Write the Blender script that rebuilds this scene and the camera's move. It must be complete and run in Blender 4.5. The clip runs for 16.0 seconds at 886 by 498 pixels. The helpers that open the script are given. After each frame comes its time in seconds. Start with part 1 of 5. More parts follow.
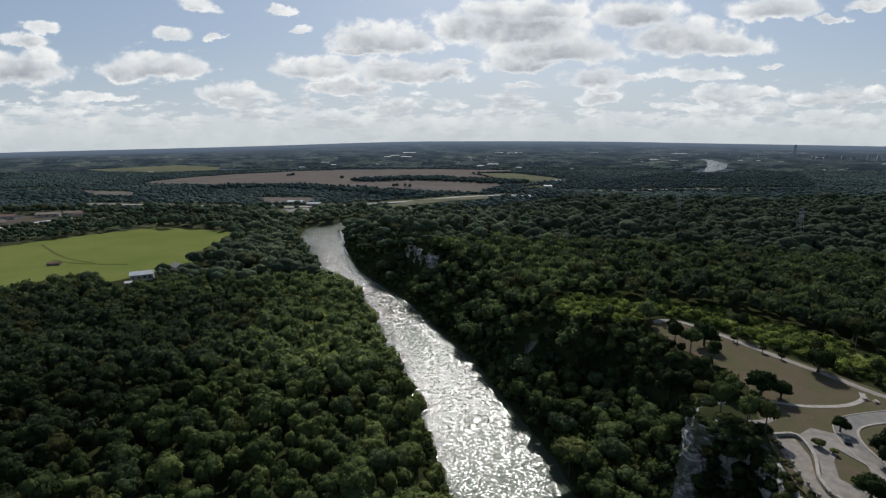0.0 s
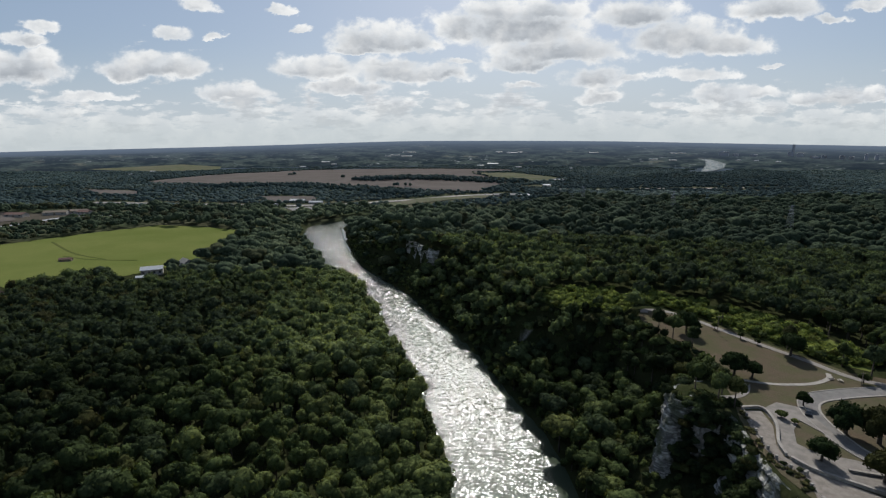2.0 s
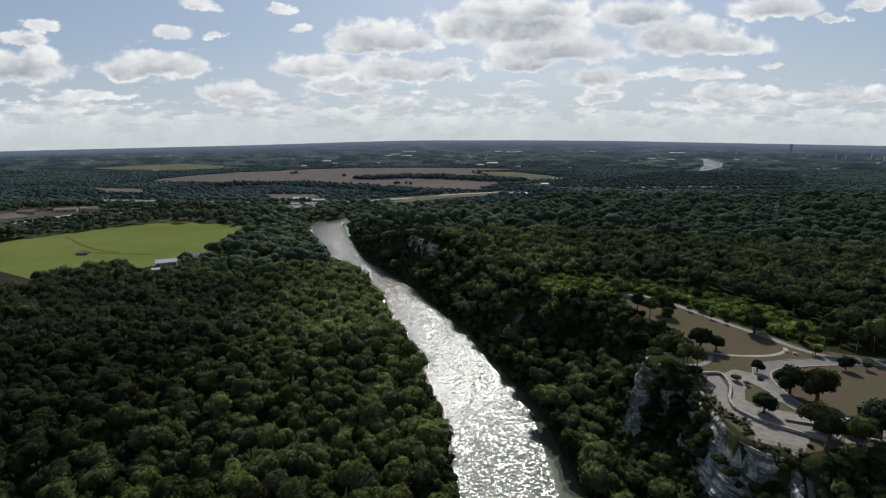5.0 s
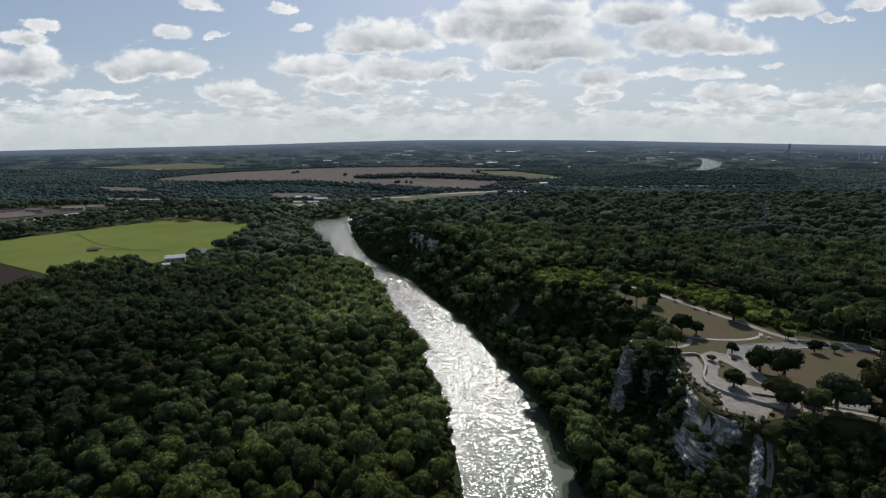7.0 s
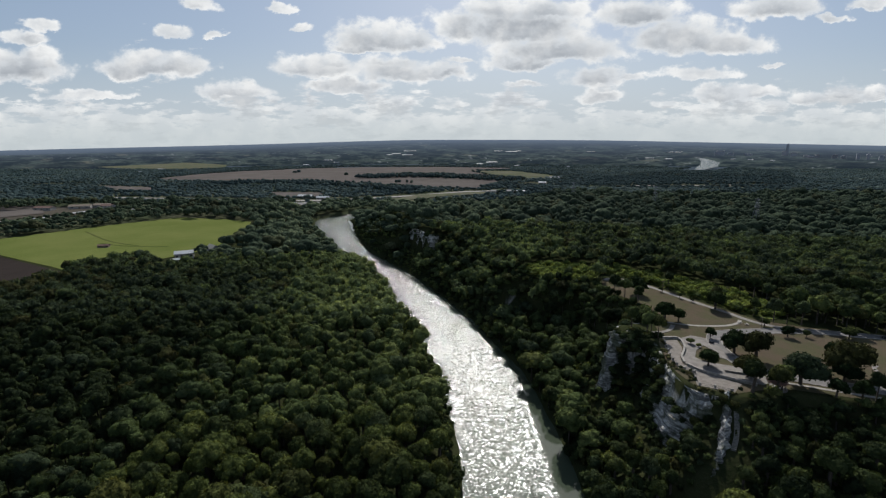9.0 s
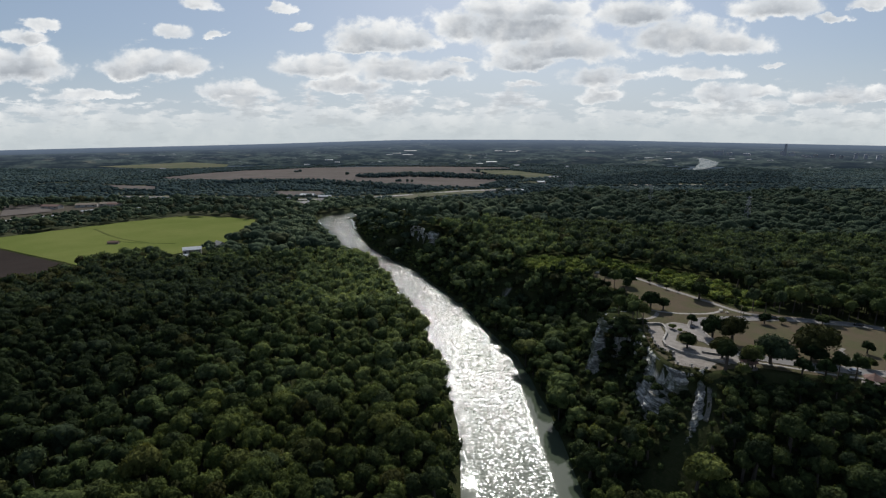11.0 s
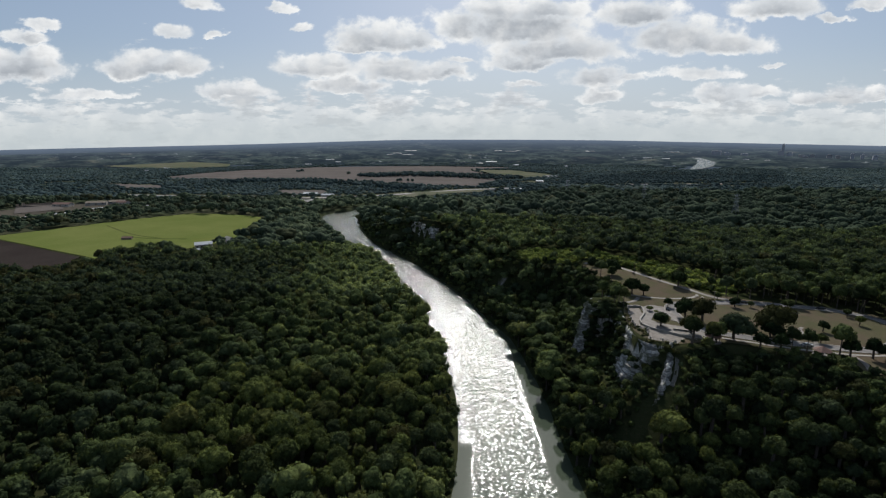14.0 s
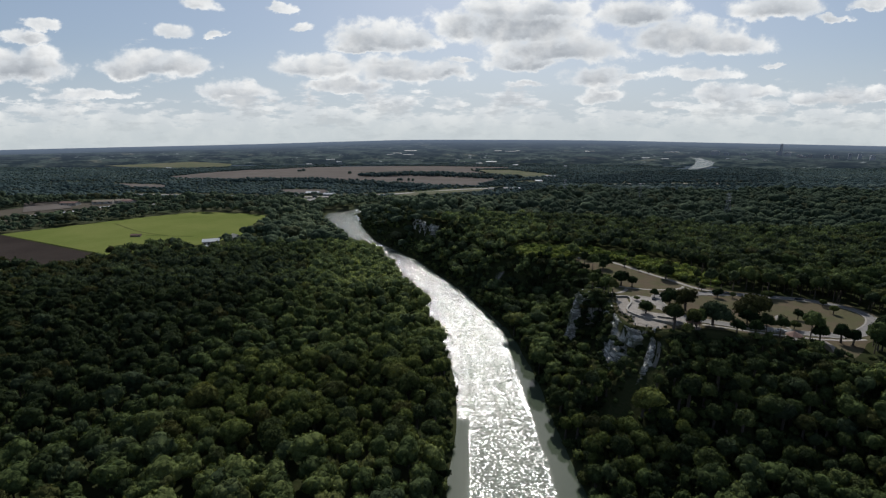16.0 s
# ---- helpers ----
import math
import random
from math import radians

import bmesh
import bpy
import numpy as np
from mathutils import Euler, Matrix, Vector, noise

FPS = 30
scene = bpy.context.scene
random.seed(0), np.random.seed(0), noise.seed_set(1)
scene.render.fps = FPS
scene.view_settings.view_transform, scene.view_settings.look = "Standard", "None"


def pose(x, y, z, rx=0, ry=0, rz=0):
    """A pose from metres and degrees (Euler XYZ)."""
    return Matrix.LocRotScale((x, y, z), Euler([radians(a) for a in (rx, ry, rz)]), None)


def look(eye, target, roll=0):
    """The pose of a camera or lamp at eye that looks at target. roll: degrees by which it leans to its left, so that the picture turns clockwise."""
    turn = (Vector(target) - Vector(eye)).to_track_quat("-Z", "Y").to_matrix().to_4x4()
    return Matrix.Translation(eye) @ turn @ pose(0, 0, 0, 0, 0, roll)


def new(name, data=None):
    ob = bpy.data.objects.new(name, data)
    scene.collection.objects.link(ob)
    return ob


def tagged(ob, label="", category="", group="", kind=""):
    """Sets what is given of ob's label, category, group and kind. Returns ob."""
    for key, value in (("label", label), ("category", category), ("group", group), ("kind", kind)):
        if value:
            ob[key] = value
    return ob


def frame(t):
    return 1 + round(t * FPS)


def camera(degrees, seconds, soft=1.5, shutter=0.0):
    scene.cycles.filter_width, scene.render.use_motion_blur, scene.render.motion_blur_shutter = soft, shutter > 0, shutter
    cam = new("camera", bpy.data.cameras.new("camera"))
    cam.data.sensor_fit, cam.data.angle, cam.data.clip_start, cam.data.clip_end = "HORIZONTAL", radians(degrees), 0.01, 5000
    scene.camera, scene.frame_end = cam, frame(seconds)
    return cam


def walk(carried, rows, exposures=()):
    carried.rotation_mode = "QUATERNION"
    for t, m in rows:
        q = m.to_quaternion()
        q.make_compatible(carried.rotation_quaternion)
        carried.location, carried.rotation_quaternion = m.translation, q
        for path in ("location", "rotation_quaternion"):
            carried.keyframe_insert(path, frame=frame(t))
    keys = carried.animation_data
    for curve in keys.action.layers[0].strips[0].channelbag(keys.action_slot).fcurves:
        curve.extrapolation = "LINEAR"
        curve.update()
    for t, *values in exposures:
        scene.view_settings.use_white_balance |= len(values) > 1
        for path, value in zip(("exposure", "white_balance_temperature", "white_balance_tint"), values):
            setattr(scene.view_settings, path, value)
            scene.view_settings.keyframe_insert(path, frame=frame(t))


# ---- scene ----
# ---- camera ----
cam = camera(84.1, 16.0, soft=1.25)
PATH = [
    (0, (-1.094, -2.321, 119.869), (-1.095, 95.437, 98.817), -0.12),
    (1, (-0.943, -9.866, 119.920), (-0.950, 87.883, 98.823), -0.11),
    (2, (-0.799, -17.632, 119.940), (-0.812, 80.108, 98.801), -0.10),
    (3, (-0.660, -25.574, 119.933), (-0.680, 72.158, 98.756), -0.09),
    (4, (-0.529, -33.650, 119.903), (-0.554, 64.074, 98.691), -0.08),
    (5.5, (-0.343, -45.944, 119.826), (-0.378, 51.770, 98.569), -0.06),
    (7, (-0.172, -58.373, 119.725), (-0.216, 39.333, 98.430), -0.05),
    (8.5, (-0.015, -70.875, 119.613), (-0.068, 26.825, 98.289), -0.03),
    (10, (0.128, -83.416, 119.507), (0.065, 14.279, 98.161), -0.02),
    (11.5, (0.256, -95.994, 119.423), (0.184, 1.698, 98.063), -0.00),
    (13, (0.369, -108.635, 119.374), (0.289, -10.944, 98.009), 0.01),
    (14.5, (0.469, -121.395, 119.378), (0.379, -23.704, 98.014), 0.03),
    (16, (0.554, -134.360, 119.449), (0.454, -36.667, 98.095), 0.04),
]
walk(cam, [(t, look(eye, target, roll)) for t, eye, target, roll in PATH])
scene.view_settings.exposure = 0.0

# ---- sun and sky ----
SUN_ELEVATION, SUN_AZIMUTH = 39.5, 7.3          # azimuth clockwise from +y
sun = new("sun", bpy.data.lights.new("sun", "SUN"))
sun.data.energy, sun.data.angle, sun.data.color = 4.8, radians(0.53), (1.0, 0.975, 0.93)
to_sun = Vector((math.sin(radians(SUN_AZIMUTH)) * math.cos(radians(SUN_ELEVATION)),
                 math.cos(radians(SUN_AZIMUTH)) * math.cos(radians(SUN_ELEVATION)), math.sin(radians(SUN_ELEVATION))))
sun.matrix_world = look(to_sun * 900, (0, 0, 0))


class Nodes:
    """A small writer of node trees: n(type, inputs, properties) gives the first output, or the one named by out."""

    def __init__(self, tree):
        self.tree = tree
        tree.nodes.clear()

    def __call__(self, kind, ins=None, out=0, **props):
        node = self.tree.nodes.new(kind)
        for key, value in props.items():
            setattr(node, key, value)
        for key, value in (ins or {}).items():
            socket = node.inputs[key]
            if isinstance(value, bpy.types.NodeSocket):
                self.tree.links.new(value, socket)
            else:
                socket.default_value = value
        return node.outputs[out] if len(node.outputs) else node

    def math(self, op, a, b=0.0, c=0.0, clamp=False):
        return self("ShaderNodeMath", {0: a, 1: b, 2: c}, operation=op, use_clamp=clamp)

    def vec(self, op, a, b=(0, 0, 0), c=None, out=0):
        ins = {0: a, 1: b}
        if c is not None:
            ins[2] = c
        return self("ShaderNodeVectorMath", ins, out=out, operation=op)

    def step(self, x, lo, hi, a=0.0, b=1.0):
        return self("ShaderNodeMapRange", {0: x, 1: lo, 2: hi, 3: a, 4: b}, interpolation_type="SMOOTHSTEP")

    def lin(self, x, lo, hi, a=0.0, b=1.0):
        return self("ShaderNodeMapRange", {0: x, 1: lo, 2: hi, 3: a, 4: b})

    def noise(self, v, scale, detail=3.0, rough=0.55, out=0, distort=0.0):
        return self("ShaderNodeTexNoise", {"Vector": v, "Scale": scale, "Detail": detail, "Roughness": rough, "Distortion": distort}, out=out)

    def mix(self, f, a, b, blend="MIX"):
        node = self.tree.nodes.new("ShaderNodeMix")
        node.data_type, node.blend_type = "RGBA", blend
        for i, value in ((0, f), (6, a), (7, b)):
            if isinstance(value, bpy.types.NodeSocket):
                self.tree.links.new(value, node.inputs[i])
            else:
                node.inputs[i].default_value = (*value, 1.0) if isinstance(value, tuple) and len(value) == 3 else value
        return node.outputs[2]


# Fair-weather cumulus by bearing and height: tangent right of +y, tangent above the horizon, half width, half height.
CLOUDS_HIGH = [
    (-0.834, 0.135, 0.104, 0.035), (-0.793, 0.148, 0.049, 0.029), (-0.801, 0.191, 0.041, 0.014), (-0.765, 0.216, 0.032, 0.012),
    (-0.514, 0.205, 0.032, 0.013), (-0.434, 0.199, 0.019, 0.007), (-0.466, 0.253, 0.034, 0.016), (-0.272, 0.211, 0.024, 0.008),
    (-0.302, 0.243, 0.023, 0.010), (-0.128, 0.189, 0.084, 0.030), (-0.058, 0.183, 0.049, 0.022), (-0.156, 0.173, 0.059, 0.012),
    (0.141, 0.209, 0.139, 0.042), (0.102, 0.239, 0.066, 0.026), (0.193, 0.239, 0.077, 0.024), (0.033, 0.209, 0.043, 0.026),
    (0.369, 0.231, 0.080, 0.033), (0.454, 0.189, 0.113, 0.036), (0.547, 0.179, 0.070, 0.026), (0.629, 0.245, 0.101, 0.025),
    (0.803, 0.253, 0.042, 0.015), (0.733, 0.225, 0.030, 0.010),
]
CLOUDS_MIDDLE = [
    (-0.576, 0.140, 0.082, 0.029), (-0.516, 0.142, 0.060, 0.025), (-0.610, 0.132, 0.049, 0.017), (-0.244, 0.138, 0.093, 0.023),
    (-0.092, 0.132, 0.082, 0.027), (-0.015, 0.132, 0.060, 0.017), (-0.186, 0.104, 0.082, 0.015), (-0.401, 0.096, 0.064, 0.019),
    (-0.445, 0.093, 0.039, 0.015), (0.223, 0.169, 0.125, 0.030), (0.159, 0.148, 0.071, 0.020), (0.291, 0.119, 0.061, 0.025),
    (0.357, 0.119, 0.037, 0.010), (0.160, 0.109, 0.033, 0.007), (0.028, 0.150, 0.030, 0.007), (0.499, 0.126, 0.072, 0.013),
    (0.541, 0.090, 0.066, 0.019), (0.607, 0.092, 0.055, 0.016), (0.713, 0.081, 0.042, 0.018), (0.778, 0.090, 0.055, 0.021),
    (0.839, 0.086, 0.040, 0.016), (0.310, 0.086, 0.046, 0.014), (0.633, 0.142, 0.020, 0.006), (-0.699, 0.086, 0.083, 0.009),
]
world = bpy.data.worlds.new("sky")
scene.world = world
world.use_nodes = True
n = Nodes(world.node_tree)
sky = n("ShaderNodeTexSky", sky_type="NISHITA", sun_disc=False, sun_elevation=radians(SUN_ELEVATION),
        sun_rotation=radians(SUN_AZIMUTH), air_density=1.0, dust_density=1.2, ozone_density=1.6)
way = n("ShaderNodeTexCoord", out=0)
axes = n("ShaderNodeSeparateXYZ", {0: way})
ahead = n.math("MAXIMUM", n.math("ABSOLUTE", axes.node.outputs[1]), 0.2)
u = n.math("DIVIDE", axes.node.outputs[0], ahead)
v = n.math("DIVIDE", axes.node.outputs[2], ahead)
flat = n("ShaderNodeCombineXYZ", {0: u, 1: v, 2: n.math("MULTIPLY", axes.node.outputs[1], 0.02)})
warp = n.noise(n.vec("MULTIPLY", flat, (1, 1.6, 1)), 16.0, 5.0, 0.62, out=1)
warped = n.vec("MULTIPLY_ADD", n.vec("SUBTRACT", warp, (0.5, 0.5, 0.5)), (0.075, 0.045, 0), flat)


def heap(at):
    """How far a direction lies from the nearest cloud's middle, in that cloud's own half widths."""
    total = None
    for cu, cv, hw, hh in CLOUDS_HIGH + CLOUDS_MIDDLE:
        off = n.vec("MULTIPLY_ADD", at, (1 / hw, 1.3 / hh, 0), (-cu / hw, -1.3 * cv / hh + 0.1, 0))
        off = n.vec("MULTIPLY_ADD", n.vec("ABSOLUTE", off), (0, -0.3, 0), off)
        d = n.vec("LENGTH", off, out=1)
        total = d if total is None else n("ShaderNodeMath", {0: total, 1: d, 2: 0.22}, operation="SMOOTH_MIN")
    return total


billow = n.noise(n.vec("MULTIPLY", flat, (1, 1.3, 1)), 21.0, 7.0, 0.56)
fluff = n.math("MULTIPLY", n.math("SUBTRACT", billow, 0.5), 1.7)
puff = n.math("ADD", n.math("SUBTRACT", 1.27, heap(warped)), fluff)
# the light comes from above: what still lies in the cloud a little higher up is in its own shade
billow_up = n.noise(n.vec("MULTIPLY", n.vec("ADD", flat, (0.002, 0.012, 0)), (1, 1.3, 1)), 21.0, 4.0, 0.56)
puff_up = n.math("ADD", n.math("SUBTRACT", 1.27, heap(n.vec("ADD", warped, (0.004, 0.022, 0)))), n.math("MULTIPLY", n.math("SUBTRACT", billow_up, 0.5), 1.7))
# the far bank of small clouds, thickening towards the horizon
bank_noise = n.noise(n.vec("MULTIPLY", flat, (1, 3.4, 1)), 11.0, 7.0, 0.62)
bank = n.math("ADD", n.math("MULTIPLY", n.math("SUBTRACT", bank_noise, 0.5), 4.6), n.lin(v, 0.02, 0.14, 0.95, -0.75))
field = n.math("MAXIMUM", puff, bank)
cover = n.step(field, -0.04, 0.46)
shade = n.math("MULTIPLY", n.math("MULTIPLY", n.step(puff, 0.25, 0.95), n.step(puff_up, -0.35, 0.70, 0.25, 1.0)), n.lin(billow_up, 0.34, 0.62, 1.0, 0.5))
bank_up = n.noise(n.vec("MULTIPLY", n.vec("ADD", flat, (0, 0.008, 0)), (1, 3.4, 1)), 11.0, 7.0, 0.62)
shade = n.math("MAXIMUM", shade, n.math("MULTIPLY", n.step(bank_up, 0.50, 0.64), n.step(v, 0.16, 0.06, 0.0, 0.55)))
rim = n.mix(n.step(billow, 0.40, 0.66), (0.70, 0.735, 0.77), (0.92, 0.93, 0.93))
cloud_colour = n.mix(n.math("MULTIPLY", shade, 0.95), rim, (0.335, 0.368, 0.412))
blue = n.mix(0.45, n.vec("SCALE", sky, (0, 0, 0)), (0.33, 0.43, 0.60))
world_sky = blue.node
scaled = n("ShaderNodeVectorMath", {0: sky, "Scale": 0.075}, operation="SCALE")
n.tree.links.new(scaled, world_sky.inputs[6])
hazy = n.mix(n.step(v, 0.0, 0.20, 0.92, 0.0), blue, (0.49, 0.57, 0.655))
seen = n.mix(cover, hazy, cloud_colour)
seen = n.mix(n.step(v, 0.0, 0.10, 0.85, 0.0), seen, (0.540, 0.596, 0.618))
# the bright air round the sun
near_sun = n.math("POWER", n.math("MAXIMUM", n.vec("DOT_PRODUCT", way, tuple(to_sun), out=1), 0.0), 55.0)
seen = n.vec("ADD", seen, n("ShaderNodeVectorMath", {0: (1.0, 0.97, 0.92), "Scale": n.math("MULTIPLY", near_sun, 1.5)}, operation="SCALE"))
n("ShaderNodeOutputWorld", {0: n("ShaderNodeBackground", {0: seen, 1: 1.0})})

# ---- materials ----
def material(name):
    m = bpy.data.materials.new(name)
    m.use_nodes = True
    return m, Nodes(m.node_tree)


def finish(n, shader):
    n("ShaderNodeOutputMaterial", {0: shader})


def place(n):
    return n("ShaderNodeNewGeometry", out=0)


def foliage(name, dark, mid, light, joined, clump=11.0, through_light=0.28, cast=(0.95, 1.0, 1.12)):
    """Leaves: three greens mixed tree by tree and clump by clump, a little light coming through."""
    m, n = material(name)
    p = place(n)
    tree = n("ShaderNodeAttribute", out=2, attribute_name="tint") if joined else n("ShaderNodeObjectInfo", out=5)
    broad = n.noise(p, 1 / clump, 3.0)
    pick = n.math("ADD", n.math("MULTIPLY", tree, 0.75), n.math("MULTIPLY", n.math("SUBTRACT", broad, 0.5), 0.9))
    fine = n.noise(p, 1.7, 4.0, 0.7)
    leaf = n("ShaderNodeNewGeometry", out=8)
    c = n.mix(n.step(pick, 0.05, 0.5), dark, mid)
    c = n.mix(n.step(pick, 0.52, 0.95), c, light)
    hue = n.math("FRACT", n.math("MULTIPLY", tree, 7.31))
    c = n.mix(n.step(hue, 0.80, 0.95, 0.0, 0.55), c, (0.046, 0.060, 0.034))
    c = n.mix(n.step(hue, 0.10, 0.02, 0.0, 0.45), c, (0.070, 0.056, 0.018))
    c = n.mix(n.math("MULTIPLY", n.step(fine, 0.35, 0.7), 0.6), c, n.mix(1.0, c, (1.75, 1.65, 1.5), "MULTIPLY"))
    c = n.mix(n.math("MULTIPLY", leaf, 0.45), c, n.mix(1.0, c, (0.55, 0.6, 0.6), "MULTIPLY"))
    # Noise paints shaded gaps in the crown dark and other leaves lighter.
    crown_gap = n.noise(p, 0.42, 3.0, 0.6)
    c = n.mix(n.step(crown_gap, 0.56, 0.36, 0.0, 0.62), c, n.mix(1.0, c, (0.34, 0.36, 0.40), "MULTIPLY"))
    c = n.mix(n.step(crown_gap, 0.56, 0.72, 0.0, 0.5), c, n.mix(1.0, c, (1.5, 1.45, 1.4), "MULTIPLY"))
    c = n.mix(1.0, c, cast, "MULTIPLY")
    bump = n("ShaderNodeBump", {"Strength": 1.0, "Distance": 0.75, "Height": n.noise(p, 0.8, 5.0, 0.75)})
    gloss = n("ShaderNodeBsdfPrincipled", {"Base Color": c, "Roughness": 0.9, "Specular IOR Level": 0.02, "Normal": bump})
    glow = n("ShaderNodeBsdfTranslucent", {"Color": n.mix(1.0, c, (1.3, 1.25, 0.75), "MULTIPLY"), "Normal": bump})
    finish(n, n("ShaderNodeMixShader", {0: through_light, 1: gloss, 2: glow}))
    return m


def plain(name, colour, other, size=1.0, rough=0.85, bump=0.3, metal=0.0, grain=12.0, spec=0.3):
    """A worn surface: two tones in patches of that size, a fine grain, a little relief."""
    m, n = material(name)
    p = place(n)
    patch = n.noise(p, 1 / size, 4.0, 0.6)
    fine = n.noise(p, grain / size, 3.0, 0.6)
    c = n.mix(n.step(patch, 0.32, 0.68), colour, other)
    c = n.mix(n.math("MULTIPLY", n.step(fine, 0.4, 0.75), 0.35), c, n.mix(1.0, c, (0.6, 0.6, 0.6), "MULTIPLY"))
    b = n("ShaderNodeBump", {"Strength": bump, "Distance": 0.1 * size, "Height": fine})
    finish(n, n("ShaderNodeBsdfPrincipled", {"Base Color": c, "Roughness": rough, "Metallic": metal, "Specular IOR Level": spec, "Normal": b}))
    return m


def rows_of_crop(name, colour, other, furrow, gap):
    """A worked field: furrows in one direction under uneven patches."""
    m, n = material(name)
    p = place(n)
    line = n("ShaderNodeTexWave", {"Vector": n("ShaderNodeMapping", {0: p, 2: (0, 0, furrow)}), "Scale": 1 / gap, "Distortion": 1.5, "Detail": 2.0}, out=1)
    patch = n.noise(p, 0.012, 5.0, 0.6)
    c = n.mix(n.step(patch, 0.3, 0.7), colour, other)
    c = n.mix(n.math("MULTIPLY", line, 0.25), c, n.mix(1.0, c, (0.55, 0.55, 0.55), "MULTIPLY"))
    fine = n.noise(p, 0.9, 4.0, 0.7)
    c = n.mix(n.math("MULTIPLY", n.step(fine, 0.4, 0.7), 0.3), c, n.mix(1.0, c, (0.6, 0.62, 0.6), "MULTIPLY"))
    b = n("ShaderNodeBump", {"Strength": 0.5, "Distance": 0.4, "Height": fine})
    finish(n, n("ShaderNodeBsdfPrincipled", {"Base Color": c, "Roughness": 1.0, "Specular IOR Level": 0.0, "Normal": b}))
    return m


def limestone(name):
    m, n = material(name)
    p = place(n)
    z = n("ShaderNodeMapping", {0: p, 3: (0.12, 0.12, 1.0)})
    strata = n.noise(z, 1.1, 5.0, 0.65, distort=0.6)
    streak = n.noise(n("ShaderNodeMapping", {0: p, 3: (0.9, 0.9, 0.10)}), 1.0, 5.0, 0.65)
    stain = n.noise(p, 0.16, 4.0, 0.6)
    c = n.mix(n.step(strata, 0.42, 0.60), (0.13, 0.127, 0.12), (0.46, 0.445, 0.41))
    c = n.mix(n.step(streak, 0.54, 0.70, 0.0, 0.55), c, (0.085, 0.085, 0.088))
    c = n.mix(n.step(stain, 0.45, 0.62, 0.0, 0.85), c, (0.045, 0.055, 0.025))
    b = n("ShaderNodeBump", {"Strength": 1.0, "Distance": 0.9, "Height": n.math("ADD", strata, n.noise(p, 0.8, 5.0, 0.7))})
    finish(n, n("ShaderNodeBsdfPrincipled", {"Base Color": c, "Roughness": 0.92, "Specular IOR Level": 0.2, "Normal": b}))
    return m


def ground_material():
    """Forest floor, leaf litter and dry grass; bare pale stone where the slope is steep; haze blue painted in far out.
    """
    m, n = material("earth_litter_and_haze")
    p = place(n)
    up = n("ShaderNodeSeparateXYZ", {0: n("ShaderNodeNewGeometry", out=1)}).node.outputs[2]
    a = n.noise(p, 0.05, 5.0, 0.6)
    b = n.noise(p, 0.9, 4.0, 0.7)
    c = n.mix(n.step(a, 0.35, 0.65), (0.018, 0.024, 0.010), (0.030, 0.034, 0.015))
    c = n.mix(n.math("MULTIPLY", n.step(b, 0.45, 0.7), 0.5), c, (0.045, 0.042, 0.024))
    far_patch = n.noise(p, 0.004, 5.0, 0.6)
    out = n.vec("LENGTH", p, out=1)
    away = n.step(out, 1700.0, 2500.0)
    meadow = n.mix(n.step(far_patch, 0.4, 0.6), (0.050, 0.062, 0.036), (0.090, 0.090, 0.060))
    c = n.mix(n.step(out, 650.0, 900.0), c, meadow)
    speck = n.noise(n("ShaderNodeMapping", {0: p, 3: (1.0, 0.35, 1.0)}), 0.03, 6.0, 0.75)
    # The outermost ground is coloured blue-grey to imitate haze.
    hazed_plain = n.mix(n.step(speck, 0.40, 0.62), (0.036, 0.049, 0.062), (0.062, 0.079, 0.094))
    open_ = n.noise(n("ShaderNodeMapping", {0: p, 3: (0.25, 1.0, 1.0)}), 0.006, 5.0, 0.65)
    hazed_plain = n.mix(n.step(open_, 0.58, 0.70, 0.0, 0.45), hazed_plain, (0.100, 0.106, 0.104))
    hazed_plain = n.mix(n.step(out, 2900.0, 3800.0, 0.0, 0.85), hazed_plain, (0.041, 0.055, 0.067))
    c = n.mix(away, c, hazed_plain)
    c = n.mix(n.step(up, 0.45, 0.25), c, n.mix(n.step(b, 0.3, 0.7), (0.16, 0.15, 0.13), (0.42, 0.41, 0.38)))
    bump = n("ShaderNodeBump", {"Strength": 0.8, "Distance": 0.5, "Height": b})
    finish(n, n("ShaderNodeBsdfPrincipled", {"Base Color": c, "Roughness": 1.0, "Specular IOR Level": 0.0, "Normal": bump}))
    return m


